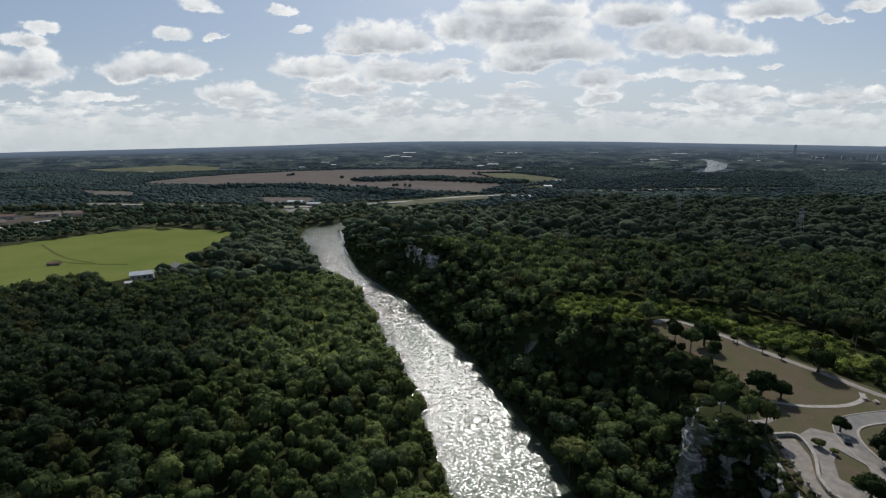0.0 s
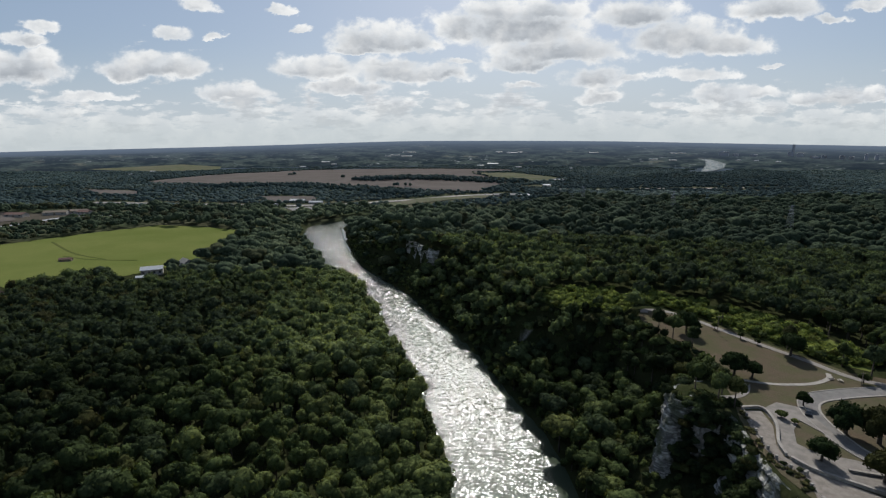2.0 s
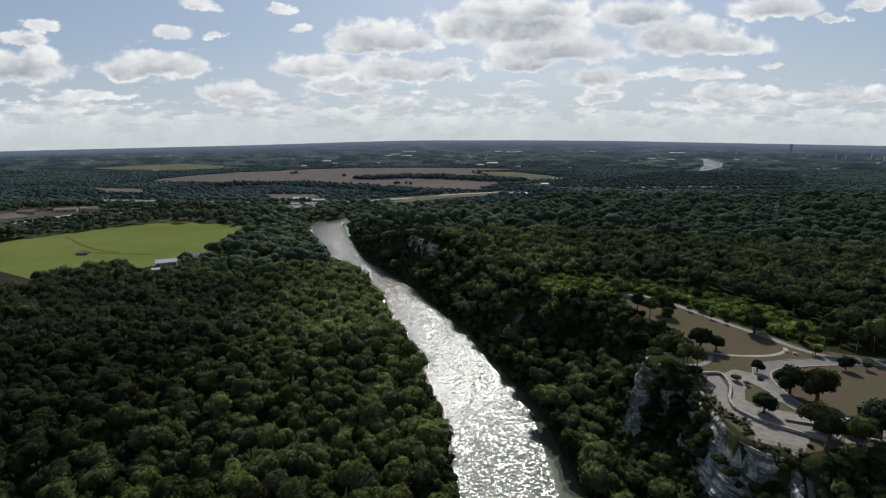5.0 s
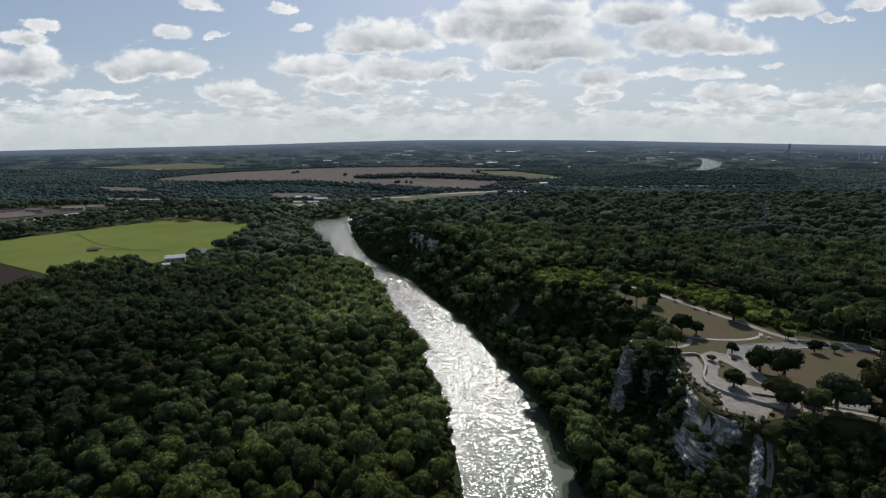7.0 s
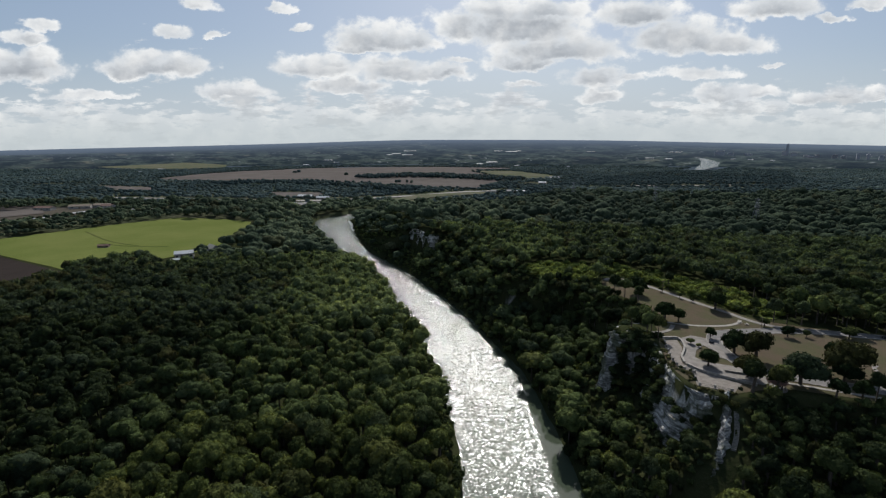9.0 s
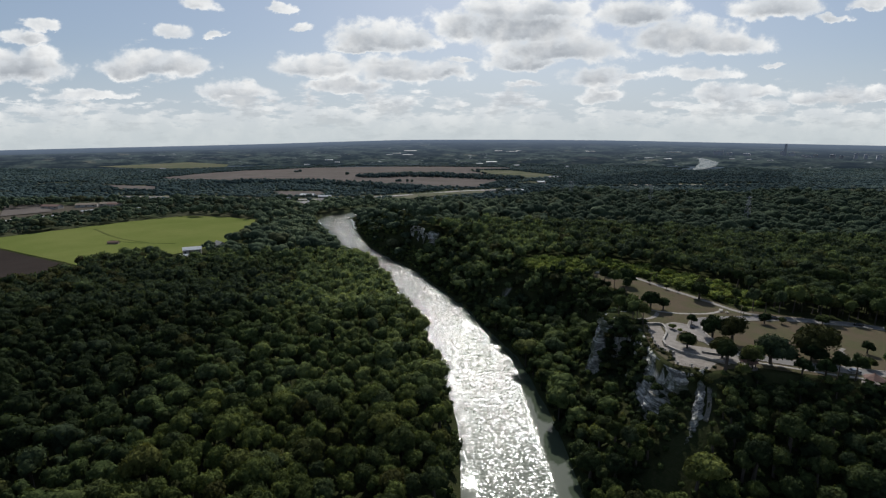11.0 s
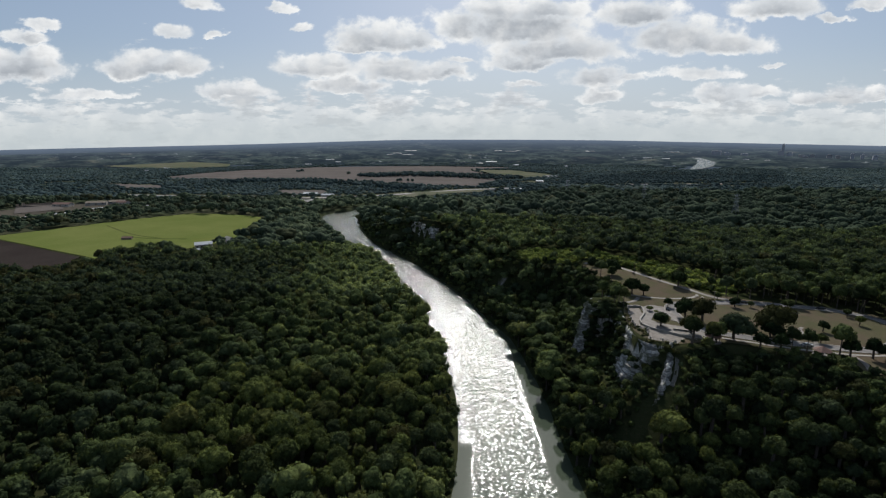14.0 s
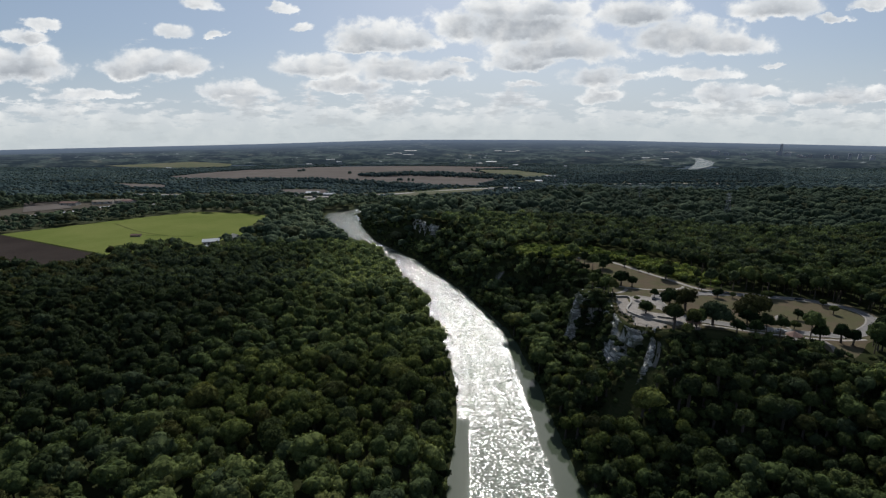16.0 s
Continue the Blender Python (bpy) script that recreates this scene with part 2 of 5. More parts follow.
def water_material(name, ripple):
    """River water: a dark green body, wind ripples in gusts, still water in the lee of the banks."""
    m, n = material(name)
    p = place(n)
    lee = n("ShaderNodeAttribute", out=2, attribute_name="lee")
    gust = n.noise(n("ShaderNodeMapping", {0: p, 3: (1.0, 0.4, 1.0)}), 0.05, 4.0, 0.6)
    edge = n.math("ADD", lee, n.math("MULTIPLY", n.math("SUBTRACT", gust, 0.5), 0.55))
    wind = n.step(edge, 0.72, 0.22, 0.02, 1.0)
    # wind ripples at three sizes, each facet tilted its own way
    half = (0.5, 0.5, 0.5)
    chop = n.vec("SUBTRACT", n.noise(n("ShaderNodeMapping", {0: p, 2: (0, 0, 0.3), 3: (0.8, 1.2, 1.0)}), 4.2, 2.0, 0.7, out=1), half)
    wave = n.vec("SUBTRACT", n.noise(n("ShaderNodeMapping", {0: p, 2: (0, 0, -0.2), 3: (0.7, 1.2, 1.0)}), 0.8, 3.0, 0.6, out=1), half)
    fleck = n.vec("SUBTRACT", n("ShaderNodeTexVoronoi", {"Vector": n("ShaderNodeMapping", {0: p, 3: (0.8, 1.15, 1.0)}), "Scale": 2.5}, out=1), half)
    broad = n.vec("SUBTRACT", n("ShaderNodeTexVoronoi", {"Vector": n("ShaderNodeMapping", {0: p, 3: (0.8, 1.15, 1.0)}), "Scale": 0.9}, out=1), half)
    reach = n.step(n("ShaderNodeSeparateXYZ", {0: p}).node.outputs[1], 110.0, 420.0)
    lean = n.vec("ADD", n.vec("MULTIPLY", chop, (ripple * 0.34, ripple * 0.45, 0)), n.vec("MULTIPLY", wave, (ripple * 0.10, ripple * 0.14, 0)))
    lean = n.vec("ADD", lean, n.vec("MULTIPLY", fleck, (ripple * 0.38, ripple * 0.50, 0)))
    lean = n.vec("ADD", lean, n("ShaderNodeVectorMath", {0: broad, "Scale": n.math("MULTIPLY", reach, ripple * 0.60)}, operation="SCALE"))
    lean = n("ShaderNodeVectorMath", {0: lean, "Scale": n.math("MULTIPLY", wind, n.lin(reach, 0.0, 1.0, 1.0, 1.1))}, operation="SCALE")
    # seen low over the water: facets lean towards the camera to strengthen the glint
    lean = n.vec("ADD", lean, n("ShaderNodeVectorMath", {0: (0.03, -0.06, 0.0), "Scale": n.math("MULTIPLY", reach, wind)}, operation="SCALE"))
    facet = n.vec("NORMALIZE", n.vec("ADD", n.vec("MULTIPLY", lean, (1, 1, 0)), (0, 0, 1)))
    murk = n.mix(n.noise(p, 0.02, 3.0), (0.038, 0.050, 0.034), (0.054, 0.066, 0.044))
    finish(n, n("ShaderNodeBsdfPrincipled", {"Base Color": murk, "Roughness": n.lin(wind, 0.02, 1.0, 0.05, 0.17), "IOR": 1.333, "Normal": facet}))
    return m


def distance_material():
    """The last miles of the plain, self-glowing: woods, fields and towns, with air haze mixed into the colour."""
    m, n = material("glowing_hazy_plain")
    p = n("ShaderNodeAttribute", out=1, attribute_name="country")
    far = n("ShaderNodeAttribute", out=2, attribute_name="far")
    woods = n.noise(p, 0.9, 6.0, 0.66)
    fields = n.noise(n("ShaderNodeMapping", {0: p, 1: (9, 3, 0)}), 0.7, 4.0, 0.6)
    towns = n.noise(n("ShaderNodeMapping", {0: p, 1: (51, 23, 0)}), 2.6, 5.0, 0.7)
    quarter = n.noise(n("ShaderNodeMapping", {0: p, 1: (31, 43, 0)}), 0.35, 2.0, 0.5)
    broad = n.noise(n("ShaderNodeMapping", {0: p, 1: (17, 5, 0)}), 0.30, 3.0, 0.55)
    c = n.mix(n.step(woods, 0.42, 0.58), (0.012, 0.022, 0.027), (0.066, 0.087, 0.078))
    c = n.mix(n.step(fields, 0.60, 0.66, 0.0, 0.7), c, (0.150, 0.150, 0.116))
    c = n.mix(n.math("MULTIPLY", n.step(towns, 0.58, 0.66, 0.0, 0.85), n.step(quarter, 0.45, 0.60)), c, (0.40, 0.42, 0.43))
    # Broad dark patches imitate cloud shadow lying on the land.
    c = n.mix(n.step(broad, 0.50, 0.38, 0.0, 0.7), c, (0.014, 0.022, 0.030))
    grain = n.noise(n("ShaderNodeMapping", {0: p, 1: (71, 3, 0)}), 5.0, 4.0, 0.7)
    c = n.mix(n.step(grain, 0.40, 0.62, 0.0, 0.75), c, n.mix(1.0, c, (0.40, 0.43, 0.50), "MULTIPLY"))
    # Haze by distance, blended straight into the glow.
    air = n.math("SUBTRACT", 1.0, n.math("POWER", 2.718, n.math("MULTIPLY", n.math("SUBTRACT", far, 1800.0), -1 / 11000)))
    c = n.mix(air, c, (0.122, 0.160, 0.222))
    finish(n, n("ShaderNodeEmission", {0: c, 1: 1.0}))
    return m


LEAF_DARK, LEAF_MID, LEAF_LIGHT = (0.020, 0.028, 0.012), (0.066, 0.085, 0.029), (0.146, 0.162, 0.052)
M_WOODS = foliage("woodland_leaves", LEAF_DARK, LEAF_MID, LEAF_LIGHT, True)
M_TREE = foliage("tree_leaves", (0.038, 0.048, 0.017), (0.080, 0.096, 0.028), (0.146, 0.156, 0.044), False)
# Darker copy of the tree leaves, the backlit slope's shade put into the greens.
M_SLOPE = foliage("shaded_slope_leaves", (0.018, 0.026, 0.012), (0.040, 0.053, 0.020), (0.104, 0.120, 0.042), False)
M_OAK = foliage("live_oak_leaves", (0.014, 0.024, 0.010), (0.022, 0.034, 0.012), (0.032, 0.044, 0.016), False, through_light=0.18)
M_GOLD = foliage("yellow_green_leaves", (0.075, 0.100, 0.026), (0.165, 0.195, 0.048), (0.28, 0.305, 0.085), True, clump=6.0, through_light=0.4)
# Bend and valley greens step paler and bluer, haze painted into the leaves.
M_BEND = foliage("bend_leaves", (0.036, 0.048, 0.026), (0.110, 0.136, 0.056), (0.200, 0.222, 0.086), True, clump=14.0, through_light=0.36, cast=(0.94, 1.0, 1.08))
M_MID = foliage("valley_leaves", (0.042, 0.057, 0.034), (0.084, 0.104, 0.056), (0.150, 0.166, 0.084), True, clump=22.0, through_light=0.33, cast=(0.93, 1.0, 1.12))
# Leaf greens paled and blued: distance haze is put into the base colour.
M_HAZY = foliage("haze_blue_leaves", (0.044, 0.066, 0.064), (0.084, 0.114, 0.106), (0.144, 0.170, 0.136), True, clump=60.0, through_light=0.35, cast=(0.94, 1.0, 1.08))
M_TRACK = rows_of_crop("worn_grass", (0.062, 0.078, 0.024), (0.080, 0.088, 0.032), 0.5, 3.0)
M_BARK = plain("bark", (0.05, 0.04, 0.032), (0.08, 0.066, 0.055), 0.4, 0.95)
M_GROUND = ground_material()
M_STONE = limestone("limestone")
M_RIB = plain("weathered_pale_limestone", (0.40, 0.385, 0.35), (0.20, 0.19, 0.175), 2.2, 0.92, 0.8, grain=6.0, spec=0.15)
M_WATER = water_material("river_water", 0.86)
M_LAWN = plain("dry_lawn", (0.092, 0.072, 0.052), (0.074, 0.072, 0.040), 11.0, 1.0, 0.4, grain=22.0, spec=0.0)
M_PASTURE = rows_of_crop("pasture_grass", (0.100, 0.122, 0.034), (0.128, 0.142, 0.046), 0.5, 7.0)
M_SCRUB = rows_of_crop("yellow_green_grass", (0.085, 0.105, 0.030), (0.150, 0.168, 0.050), 0.3, 3.0)
M_PLOUGHED = rows_of_crop("ploughed_soil", (0.028, 0.023, 0.021), (0.040, 0.033, 0.030), 0.6, 4.0)
M_STUBBLE = rows_of_crop("stubble", (0.100, 0.088, 0.080), (0.125, 0.110, 0.100), 0.2, 9.0)
M_DRYFIELD = rows_of_crop("dry_roadside_field", (0.070, 0.062, 0.050), (0.088, 0.078, 0.062), 0.4, 8.0)
M_FALLOW = rows_of_crop("fallow_grass", (0.12, 0.115, 0.085), (0.085, 0.095, 0.055), 0.9, 9.0)
M_CONCRETE = plain("concrete_paving", (0.190, 0.170, 0.150), (0.128, 0.115, 0.102), 3.0, 0.85, 0.15)
M_KERB = plain("pale_kerb_concrete", (0.265, 0.242, 0.215), (0.19, 0.175, 0.155), 1.5, 0.85, 0.15)
M_ASPHALT = plain("worn_asphalt", (0.110, 0.103, 0.097), (0.145, 0.136, 0.127), 4.0, 0.9, 0.2)
# Base colour raised so the valley road carries the sun's glare.
M_SUNROAD = plain("road_with_painted_glare", (0.34, 0.335, 0.325), (0.27, 0.266, 0.258), 6.0, 0.42, 0.1, spec=0.5)
M_GRAVEL = plain("packed_gravel", (0.205, 0.180, 0.155), (0.140, 0.122, 0.104), 2.0, 0.95, 0.3)
M_STEP = plain("worn_step_stone", (0.19, 0.18, 0.16), (0.12, 0.115, 0.10), 0.9, 0.95, 0.4, spec=0.1)
M_WALLSTONE = plain("cut_limestone", (0.31, 0.29, 0.255), (0.20, 0.185, 0.16), 0.9, 0.9, 0.5)
M_WHITE = plain("white_painted_metal", (0.44, 0.45, 0.46), (0.36, 0.37, 0.37), 3.0, 0.7, 0.05)
M_TIN = plain("galvanised_roof", (0.46, 0.47, 0.48), (0.36, 0.37, 0.38), 2.0, 0.7, 0.1, metal=0.0)
M_DARKMETAL = plain("dark_steel", (0.06, 0.06, 0.06), (0.10, 0.09, 0.08), 0.5, 0.5, 0.1, metal=0.7)
M_GREYSTEEL = plain("grey_steel", (0.28, 0.29, 0.30), (0.20, 0.21, 0.22), 1.0, 0.5, 0.1, metal=0.7)
M_BROWNROOF = plain("brown_shingle", (0.15, 0.085, 0.065), (0.10, 0.06, 0.05), 0.7, 0.85, 0.4)
M_TIMBER = plain("weathered_timber", (0.20, 0.16, 0.12), (0.13, 0.105, 0.08), 0.6, 0.9, 0.3)
M_SIDING = plain("weathered_siding", (0.34, 0.32, 0.29), (0.26, 0.245, 0.22), 1.2, 0.85, 0.2)
M_FACADE = plain("pale_facade", (0.24, 0.245, 0.26), (0.19, 0.195, 0.21), 20.0, 0.8, 0.1)
M_TOWER = plain("tower_brick", (0.34, 0.35, 0.38), (0.29, 0.30, 0.33), 20.0, 0.8, 0.1)
M_GLASS = plain("dark_window_glass", (0.03, 0.035, 0.04), (0.05, 0.055, 0.06), 3.0, 0.08, 0.0, spec=0.6)
M_RUBBER = plain("tyre_rubber", (0.02, 0.02, 0.02), (0.03, 0.03, 0.03), 0.3, 0.9, 0.1)
M_CARS = [plain("dark_car_paint", (0.02, 0.022, 0.026), (0.026, 0.028, 0.032), 2.0, 0.2, 0.0, metal=0.3, spec=0.6),
          plain("silver_car_paint", (0.42, 0.43, 0.44), (0.38, 0.39, 0.40), 2.0, 0.25, 0.0, metal=0.5, spec=0.6),
          plain("white_car_paint", (0.75, 0.75, 0.74), (0.70, 0.70, 0.69), 2.0, 0.25, 0.0, spec=0.6)]

# ---- the lie of the land ----
def lattice(ix, iy, seed):
    h = (ix.astype(np.int64) * 374761393 + iy.astype(np.int64) * 668265263 + seed * 974711) & 0x7FFFFFFF
    h = ((h ^ (h >> 13)) * 1274126177) & 0x7FFFFFFF
    return ((h ^ (h >> 16)) & 0xFFFF) / 65535.0


def rough(x, y, size, seed=0, octaves=3):
    """Smooth value noise, about -1 to 1."""
    x, y = np.asarray(x, float), np.asarray(y, float)
    total, amp, norm = np.zeros(np.broadcast(x, y).shape), 1.0, 0.0
    for k in range(octaves):
        px, py = x / size * 2 ** k, y / size * 2 ** k
        ix, iy = np.floor(px), np.floor(py)
        fx, fy = px - ix, py - iy
        fx, fy = fx * fx * (3 - 2 * fx), fy * fy * (3 - 2 * fy)
        a, b = lattice(ix, iy, seed + k), lattice(ix + 1, iy, seed + k)
        c, d = lattice(ix, iy + 1, seed + k), lattice(ix + 1, iy + 1, seed + k)
        total += amp * ((a + (b - a) * fx) * (1 - fy) + (c + (d - c) * fx) * fy)
        norm += amp
        amp *= 0.5
    return total / norm * 2 - 1


def ease(t):
    t = np.clip(t, 0, 1)
    return t * t * (3 - 2 * t)


def along(points, x, y):
    """For places x, y: distance to a line of points, which side (+ right of its run), and the share along each nearest piece's third value."""
    x, y = np.asarray(x, float), np.asarray(y, float)
    best = np.full(x.shape, 1e18)
    side, third = np.zeros(x.shape), np.zeros(x.shape)
    for a, b in zip(points[:-1], points[1:]):
        dx, dy = b[0] - a[0], b[1] - a[1]
        t = np.clip(((x - a[0]) * dx + (y - a[1]) * dy) / (dx * dx + dy * dy), 0, 1)
        d = (x - a[0] - t * dx) ** 2 + (y - a[1] - t * dy) ** 2
        near = d < best
        best = np.where(near, d, best)
        side = np.where(near, np.sign((x - a[0]) * dy - (y - a[1]) * dx), side)
        if len(a) > 2:
            third = np.where(near, a[2] + t * (b[2] - a[2]), third)
    return np.sqrt(best), side, third


def inside(poly, x, y):
    x, y = np.asarray(x, float), np.asarray(y, float)
    hit = np.zeros(np.broadcast(x, y).shape, bool)
    for (ax, ay), (bx, by) in zip(poly, poly[1:] + poly[:1]):
        if ay != by:
            hit ^= ((ay > y) != (by > y)) & (x < (bx - ax) * (y - ay) / (by - ay) + ax)
    return hit


# the river: centre line and half width, up the valley from behind the camera
RIVER = [(30, -1500, 24), (28, -300, 24), (26, 13, 22.5), (27, 53, 20.5), (27.5, 87, 20), (24, 134, 20.5), (20.5, 161, 21), (11, 196, 19.5),
         (-3, 247, 20), (-26, 306, 18.5), (-39, 346, 16), (-58, 382, 15.5), (-98, 455, 16), (-136, 556, 21), (-162, 640, 27), (-172, 688, 24),
         (-140, 738, 20), (-70, 785, 18), (40, 828, 18), (150, 872, 18), (420, 905, 18), (1500, 1100, 18)]
# the rim of the limestone bluff, plateau on its right
RIM = [(-95, 640), (-52, 490), (-32, 428), (-14, 388), (14, 352), (46, 300), (48, 268), (55, 242), (70, 226), (88, 222), (96, 215), (95.5, 206), (98, 191), (105, 173), (106, 160), (97, 150), (84, 146), (79.5, 138), (85, 131), (93, 126),
       (91, 112), (88, 100), (87, 88), (93, 81), (101, 78), (125, 82), (150, 79), (166, 75), (171, 60), (186, 58), (206, 72), (240, 88), (300, 80), (500, -40), (1200, -700)]
PLATEAU = RIM + [(4000, -700), (4000, 1800), (600, 1500), (100, 1000)]
SPUR = [(103, 83, 34), (99, 75.5, 31), (95, 67.5, 26.5), (89, 60, 19), (80, 52, 10), (69, 45, 4)]
FOLD = 2000.0


def fold(r):
    """The distance at which far country stands: beyond two kilometres it is drawn in, so that the horizon stays in reach."""
    r = np.asarray(r, float)
    return np.where(r > FOLD, FOLD + 2850.0 * (1 - FOLD / np.maximum(r, 1.0)), r)


def unfold(d):
    d = np.asarray(d, float)
    return np.where(d > FOLD, FOLD / np.maximum(1 - (d - FOLD) / 2850.0, 0.012), d)


def folded(x, y):
    r = math.hypot(x, y)
    k = float(fold(r)) / r
    return x * k, y * k


def height(x, y):
    x, y = np.asarray(x, float), np.asarray(y, float)
    d, side, half = along(RIVER, x, y)
    s = d - half
    low = np.where(s < 0, -0.6 - 2.0 * ease(-s / 8), -0.6 + 4.6 * ease(s / 9)) + np.where(s > 4, 0.5, 0.0) * rough(x, y, 60, 3)
    p, _, _ = along(RIM, x, y)
    within = inside(PLATEAU, x, y)
    top = np.clip(34.3 - 0.062 * (x - 100), 19, 34.0)
    fall = np.maximum(0.75 * ease((y - 560) / 900), 0.85 * ease((y - 500) / 260) * (1 - ease((x - 60) / 260)))
    top = top * (1 - fall) + np.where(within, ease((p - 20) / 60), 0) * np.where((y > 235) | (x > 245), 1.6, 0.0) * rough(x, y, 90, 11)
    rise_ = ease((y - 60) / 25) * ease((470 - y) / 60)
    sheer = np.maximum(ease((y - 68) / 14) * ease((162 - y) / 16), ease((y - 346) / 8) * ease((432 - y) / 8))
    toe = np.minimum(top, 11 * (1 - ease(p / 34)) + 2)
    cliff = toe + (top - toe) * (1 - ease(p / (4.5 * sheer + np.where(y > 235, 38, 20) * (1 - sheer))))
    gentle = top - np.where(x > 110, 0.50, 0.62) * p
    out = np.where(within, top, np.maximum(low, rise_ * cliff + (1 - rise_) * gentle))
    spur, _, crest = along(SPUR, x, y)
    out = np.maximum(out, crest - 0.25 - 0.95 * spur)
    land = np.where(s < 1.0, low, np.where(s < 12, low + (out - low) * ease((s - 1) / 11), out))
    r = np.hypot(x, y)
    far = unfold(r)
    bearing = np.arctan2(x, np.maximum(y, 1.0))
    # Far land is bent by bearing so its horizon fits the camera's view.
    horizon_fit = 0.0037 + 0.0150 * np.clip(bearing, -0.75, 0.75) ** 2 - 0.0085 * np.exp(-(bearing / 0.3) ** 2) - 0.0065 * ease(bearing / 0.4)
    rise = 120 - (116.0 / np.maximum(far, 1) + horizon_fit * ease((far - FOLD) / 12000)) * r
    return np.where(r > FOLD, rise + ease((r - FOLD) / 300) * ease((2900 - r) / 300) * rough(x, y, 420, 21) * 2.0, land)


def hz(x, y):
    return float(height(np.array([x]), np.array([y]))[0])


# ---- meshes ----
def tri_mesh(name, verts, tris, mats, index=None, smooth=None, tint=None):
    """A mesh from arrays of corners and triangles."""
    me = bpy.data.meshes.new(name)
    me.vertices.add(len(verts))
    me.vertices.foreach_set("co", np.ascontiguousarray(verts, dtype=np.float32).ravel())
    k = tris.shape[1]
    me.loops.add(len(tris) * k)
    me.loops.foreach_set("vertex_index", np.ascontiguousarray(tris, dtype=np.int32).ravel())
    me.polygons.add(len(tris))
    me.polygons.foreach_set("loop_start", np.arange(0, len(tris) * k, k, dtype=np.int32))
    if index is not None:
        me.polygons.foreach_set("material_index", np.ascontiguousarray(index, dtype=np.int32))
    me.update(calc_edges=True)
    me.polygons.foreach_set("use_smooth", np.ones(len(tris), bool) if smooth is None else np.ascontiguousarray(smooth, dtype=bool))
    if tint is not None:
        me.attributes.new("tint", "FLOAT", "FACE").data.foreach_set("value", np.ascontiguousarray(tint, dtype=np.float32))
    for m in mats:
        me.materials.append(m)
    return me


def part(name, bm, mat, parent=None, label="", smooth=False):
    """Links a bmesh as one mesh object under a thing or a part."""
    me = bpy.data.meshes.new(name)
    bmesh.ops.recalc_face_normals(bm, faces=bm.faces)
    bm.to_mesh(me)
    bm.free()
    me.materials.append(mat)
    if smooth:
        me.polygons.foreach_set("use_smooth", np.ones(len(me.polygons), bool))
    ob = new(name, me)
    if parent is not None:
        ob.parent = parent
    return tagged(ob, label)


def thing(name, m, label, category, group="", kind=""):
    ob = new(name)
    ob.empty_display_size = 0.2
    ob.matrix_world = m
    return tagged(ob, label, category, group, kind)


def box(bm, x0, x1, y0, y1, z0, z1, bevel=0.0):
    made = bmesh.ops.create_cube(bm, size=1.0, matrix=Matrix.LocRotScale(((x0 + x1) / 2, (y0 + y1) / 2, (z0 + z1) / 2), None, (x1 - x0, y1 - y0, z1 - z0)))
    if bevel:
        edges = list({e for v_ in made["verts"] for e in v_.link_edges})
        bmesh.ops.bevel(bm, geom=edges, offset=bevel, segments=1, affect="EDGES")
    return bm


def rod(bm, a, b, r0, r1=None, sides=6):
    a, b = Vector(a), Vector(b)
    turn = (b - a).to_track_quat("Z", "Y").to_matrix().to_4x4()
    bmesh.ops.create_cone(bm, cap_ends=True, segments=sides, radius1=r0, radius2=r0 if r1 is None else r1, depth=(b - a).length,
                          matrix=Matrix.Translation((a + b) / 2) @ turn)
    return bm


def dense(points, step, closed=False):
    """A line of points as a smooth curve, resampled at even steps."""
    pts = [Vector(p[:2]) for p in points]
    count = len(pts)
    fine = []
    for i in range(count if closed else count - 1):
        a, b = pts[i], pts[(i + 1) % count]
        before = pts[i - 1] if closed or i > 0 else a * 2 - b
        after = pts[(i + 2) % count] if closed or i < count - 2 else b * 2 - a
        for k in range(10):
            t = k / 10
            fine.append(0.5 * ((2 * a) + (b - before) * t + (2 * before - 5 * a + 4 * b - after) * t * t + (3 * a - before - 3 * b + after) * t ** 3))
    fine.append(pts[0].copy() if closed else pts[-1])
    out, carry = [fine[0]], 0.0
    for a, b in zip(fine[:-1], fine[1:]):
        d = (b - a).length
        while carry + d >= step:
            k = (step - carry) / d
            a = a.lerp(b, k)
            out.append(a)
            d = (b - a).length
            carry = 0.0
        carry += d
    if not closed:
        out.append(fine[-1])
    return out


def strip(points, width, lift, thick=0.25, step=3.0, closed=False, level=height):
    """A paved way with a top, sides and a real step down to the ground."""
    line = dense(points, step, closed)
    bm = bmesh.new()
    rows = []
    count = len(line)
    for i, p in enumerate(line):
        a = line[i - 1] if i or closed else p
        b = line[(i + 1) % count] if i < count - 1 or closed else p
        run = (b - a).normalized()
        side = Vector((run.y, -run.x))
        w = width[0] + (width[1] - width[0]) * i / max(1, count - 1) if isinstance(width, tuple) else width
        l, r = p - side * w / 2, p + side * w / 2
        zl, zr = (float(q) for q in level(np.array([l.x, r.x]), np.array([l.y, r.y])))
        rows.append([bm.verts.new((l.x, l.y, zl + lift - thick)), bm.verts.new((l.x, l.y, zl + lift)),
                     bm.verts.new((r.x, r.y, zr + lift)), bm.verts.new((r.x, r.y, zr + lift - thick))])
    pairs = list(zip(rows[:-1], rows[1:])) + ([(rows[-1], rows[0])] if closed else [])
    for a, b in pairs:
        for k in range(3):
            bm.faces.new((a[k], a[k + 1], b[k + 1], b[k]))
    if not closed:
        bm.faces.new(rows[0])
        bm.faces.new(rows[-1][::-1])
    return bm


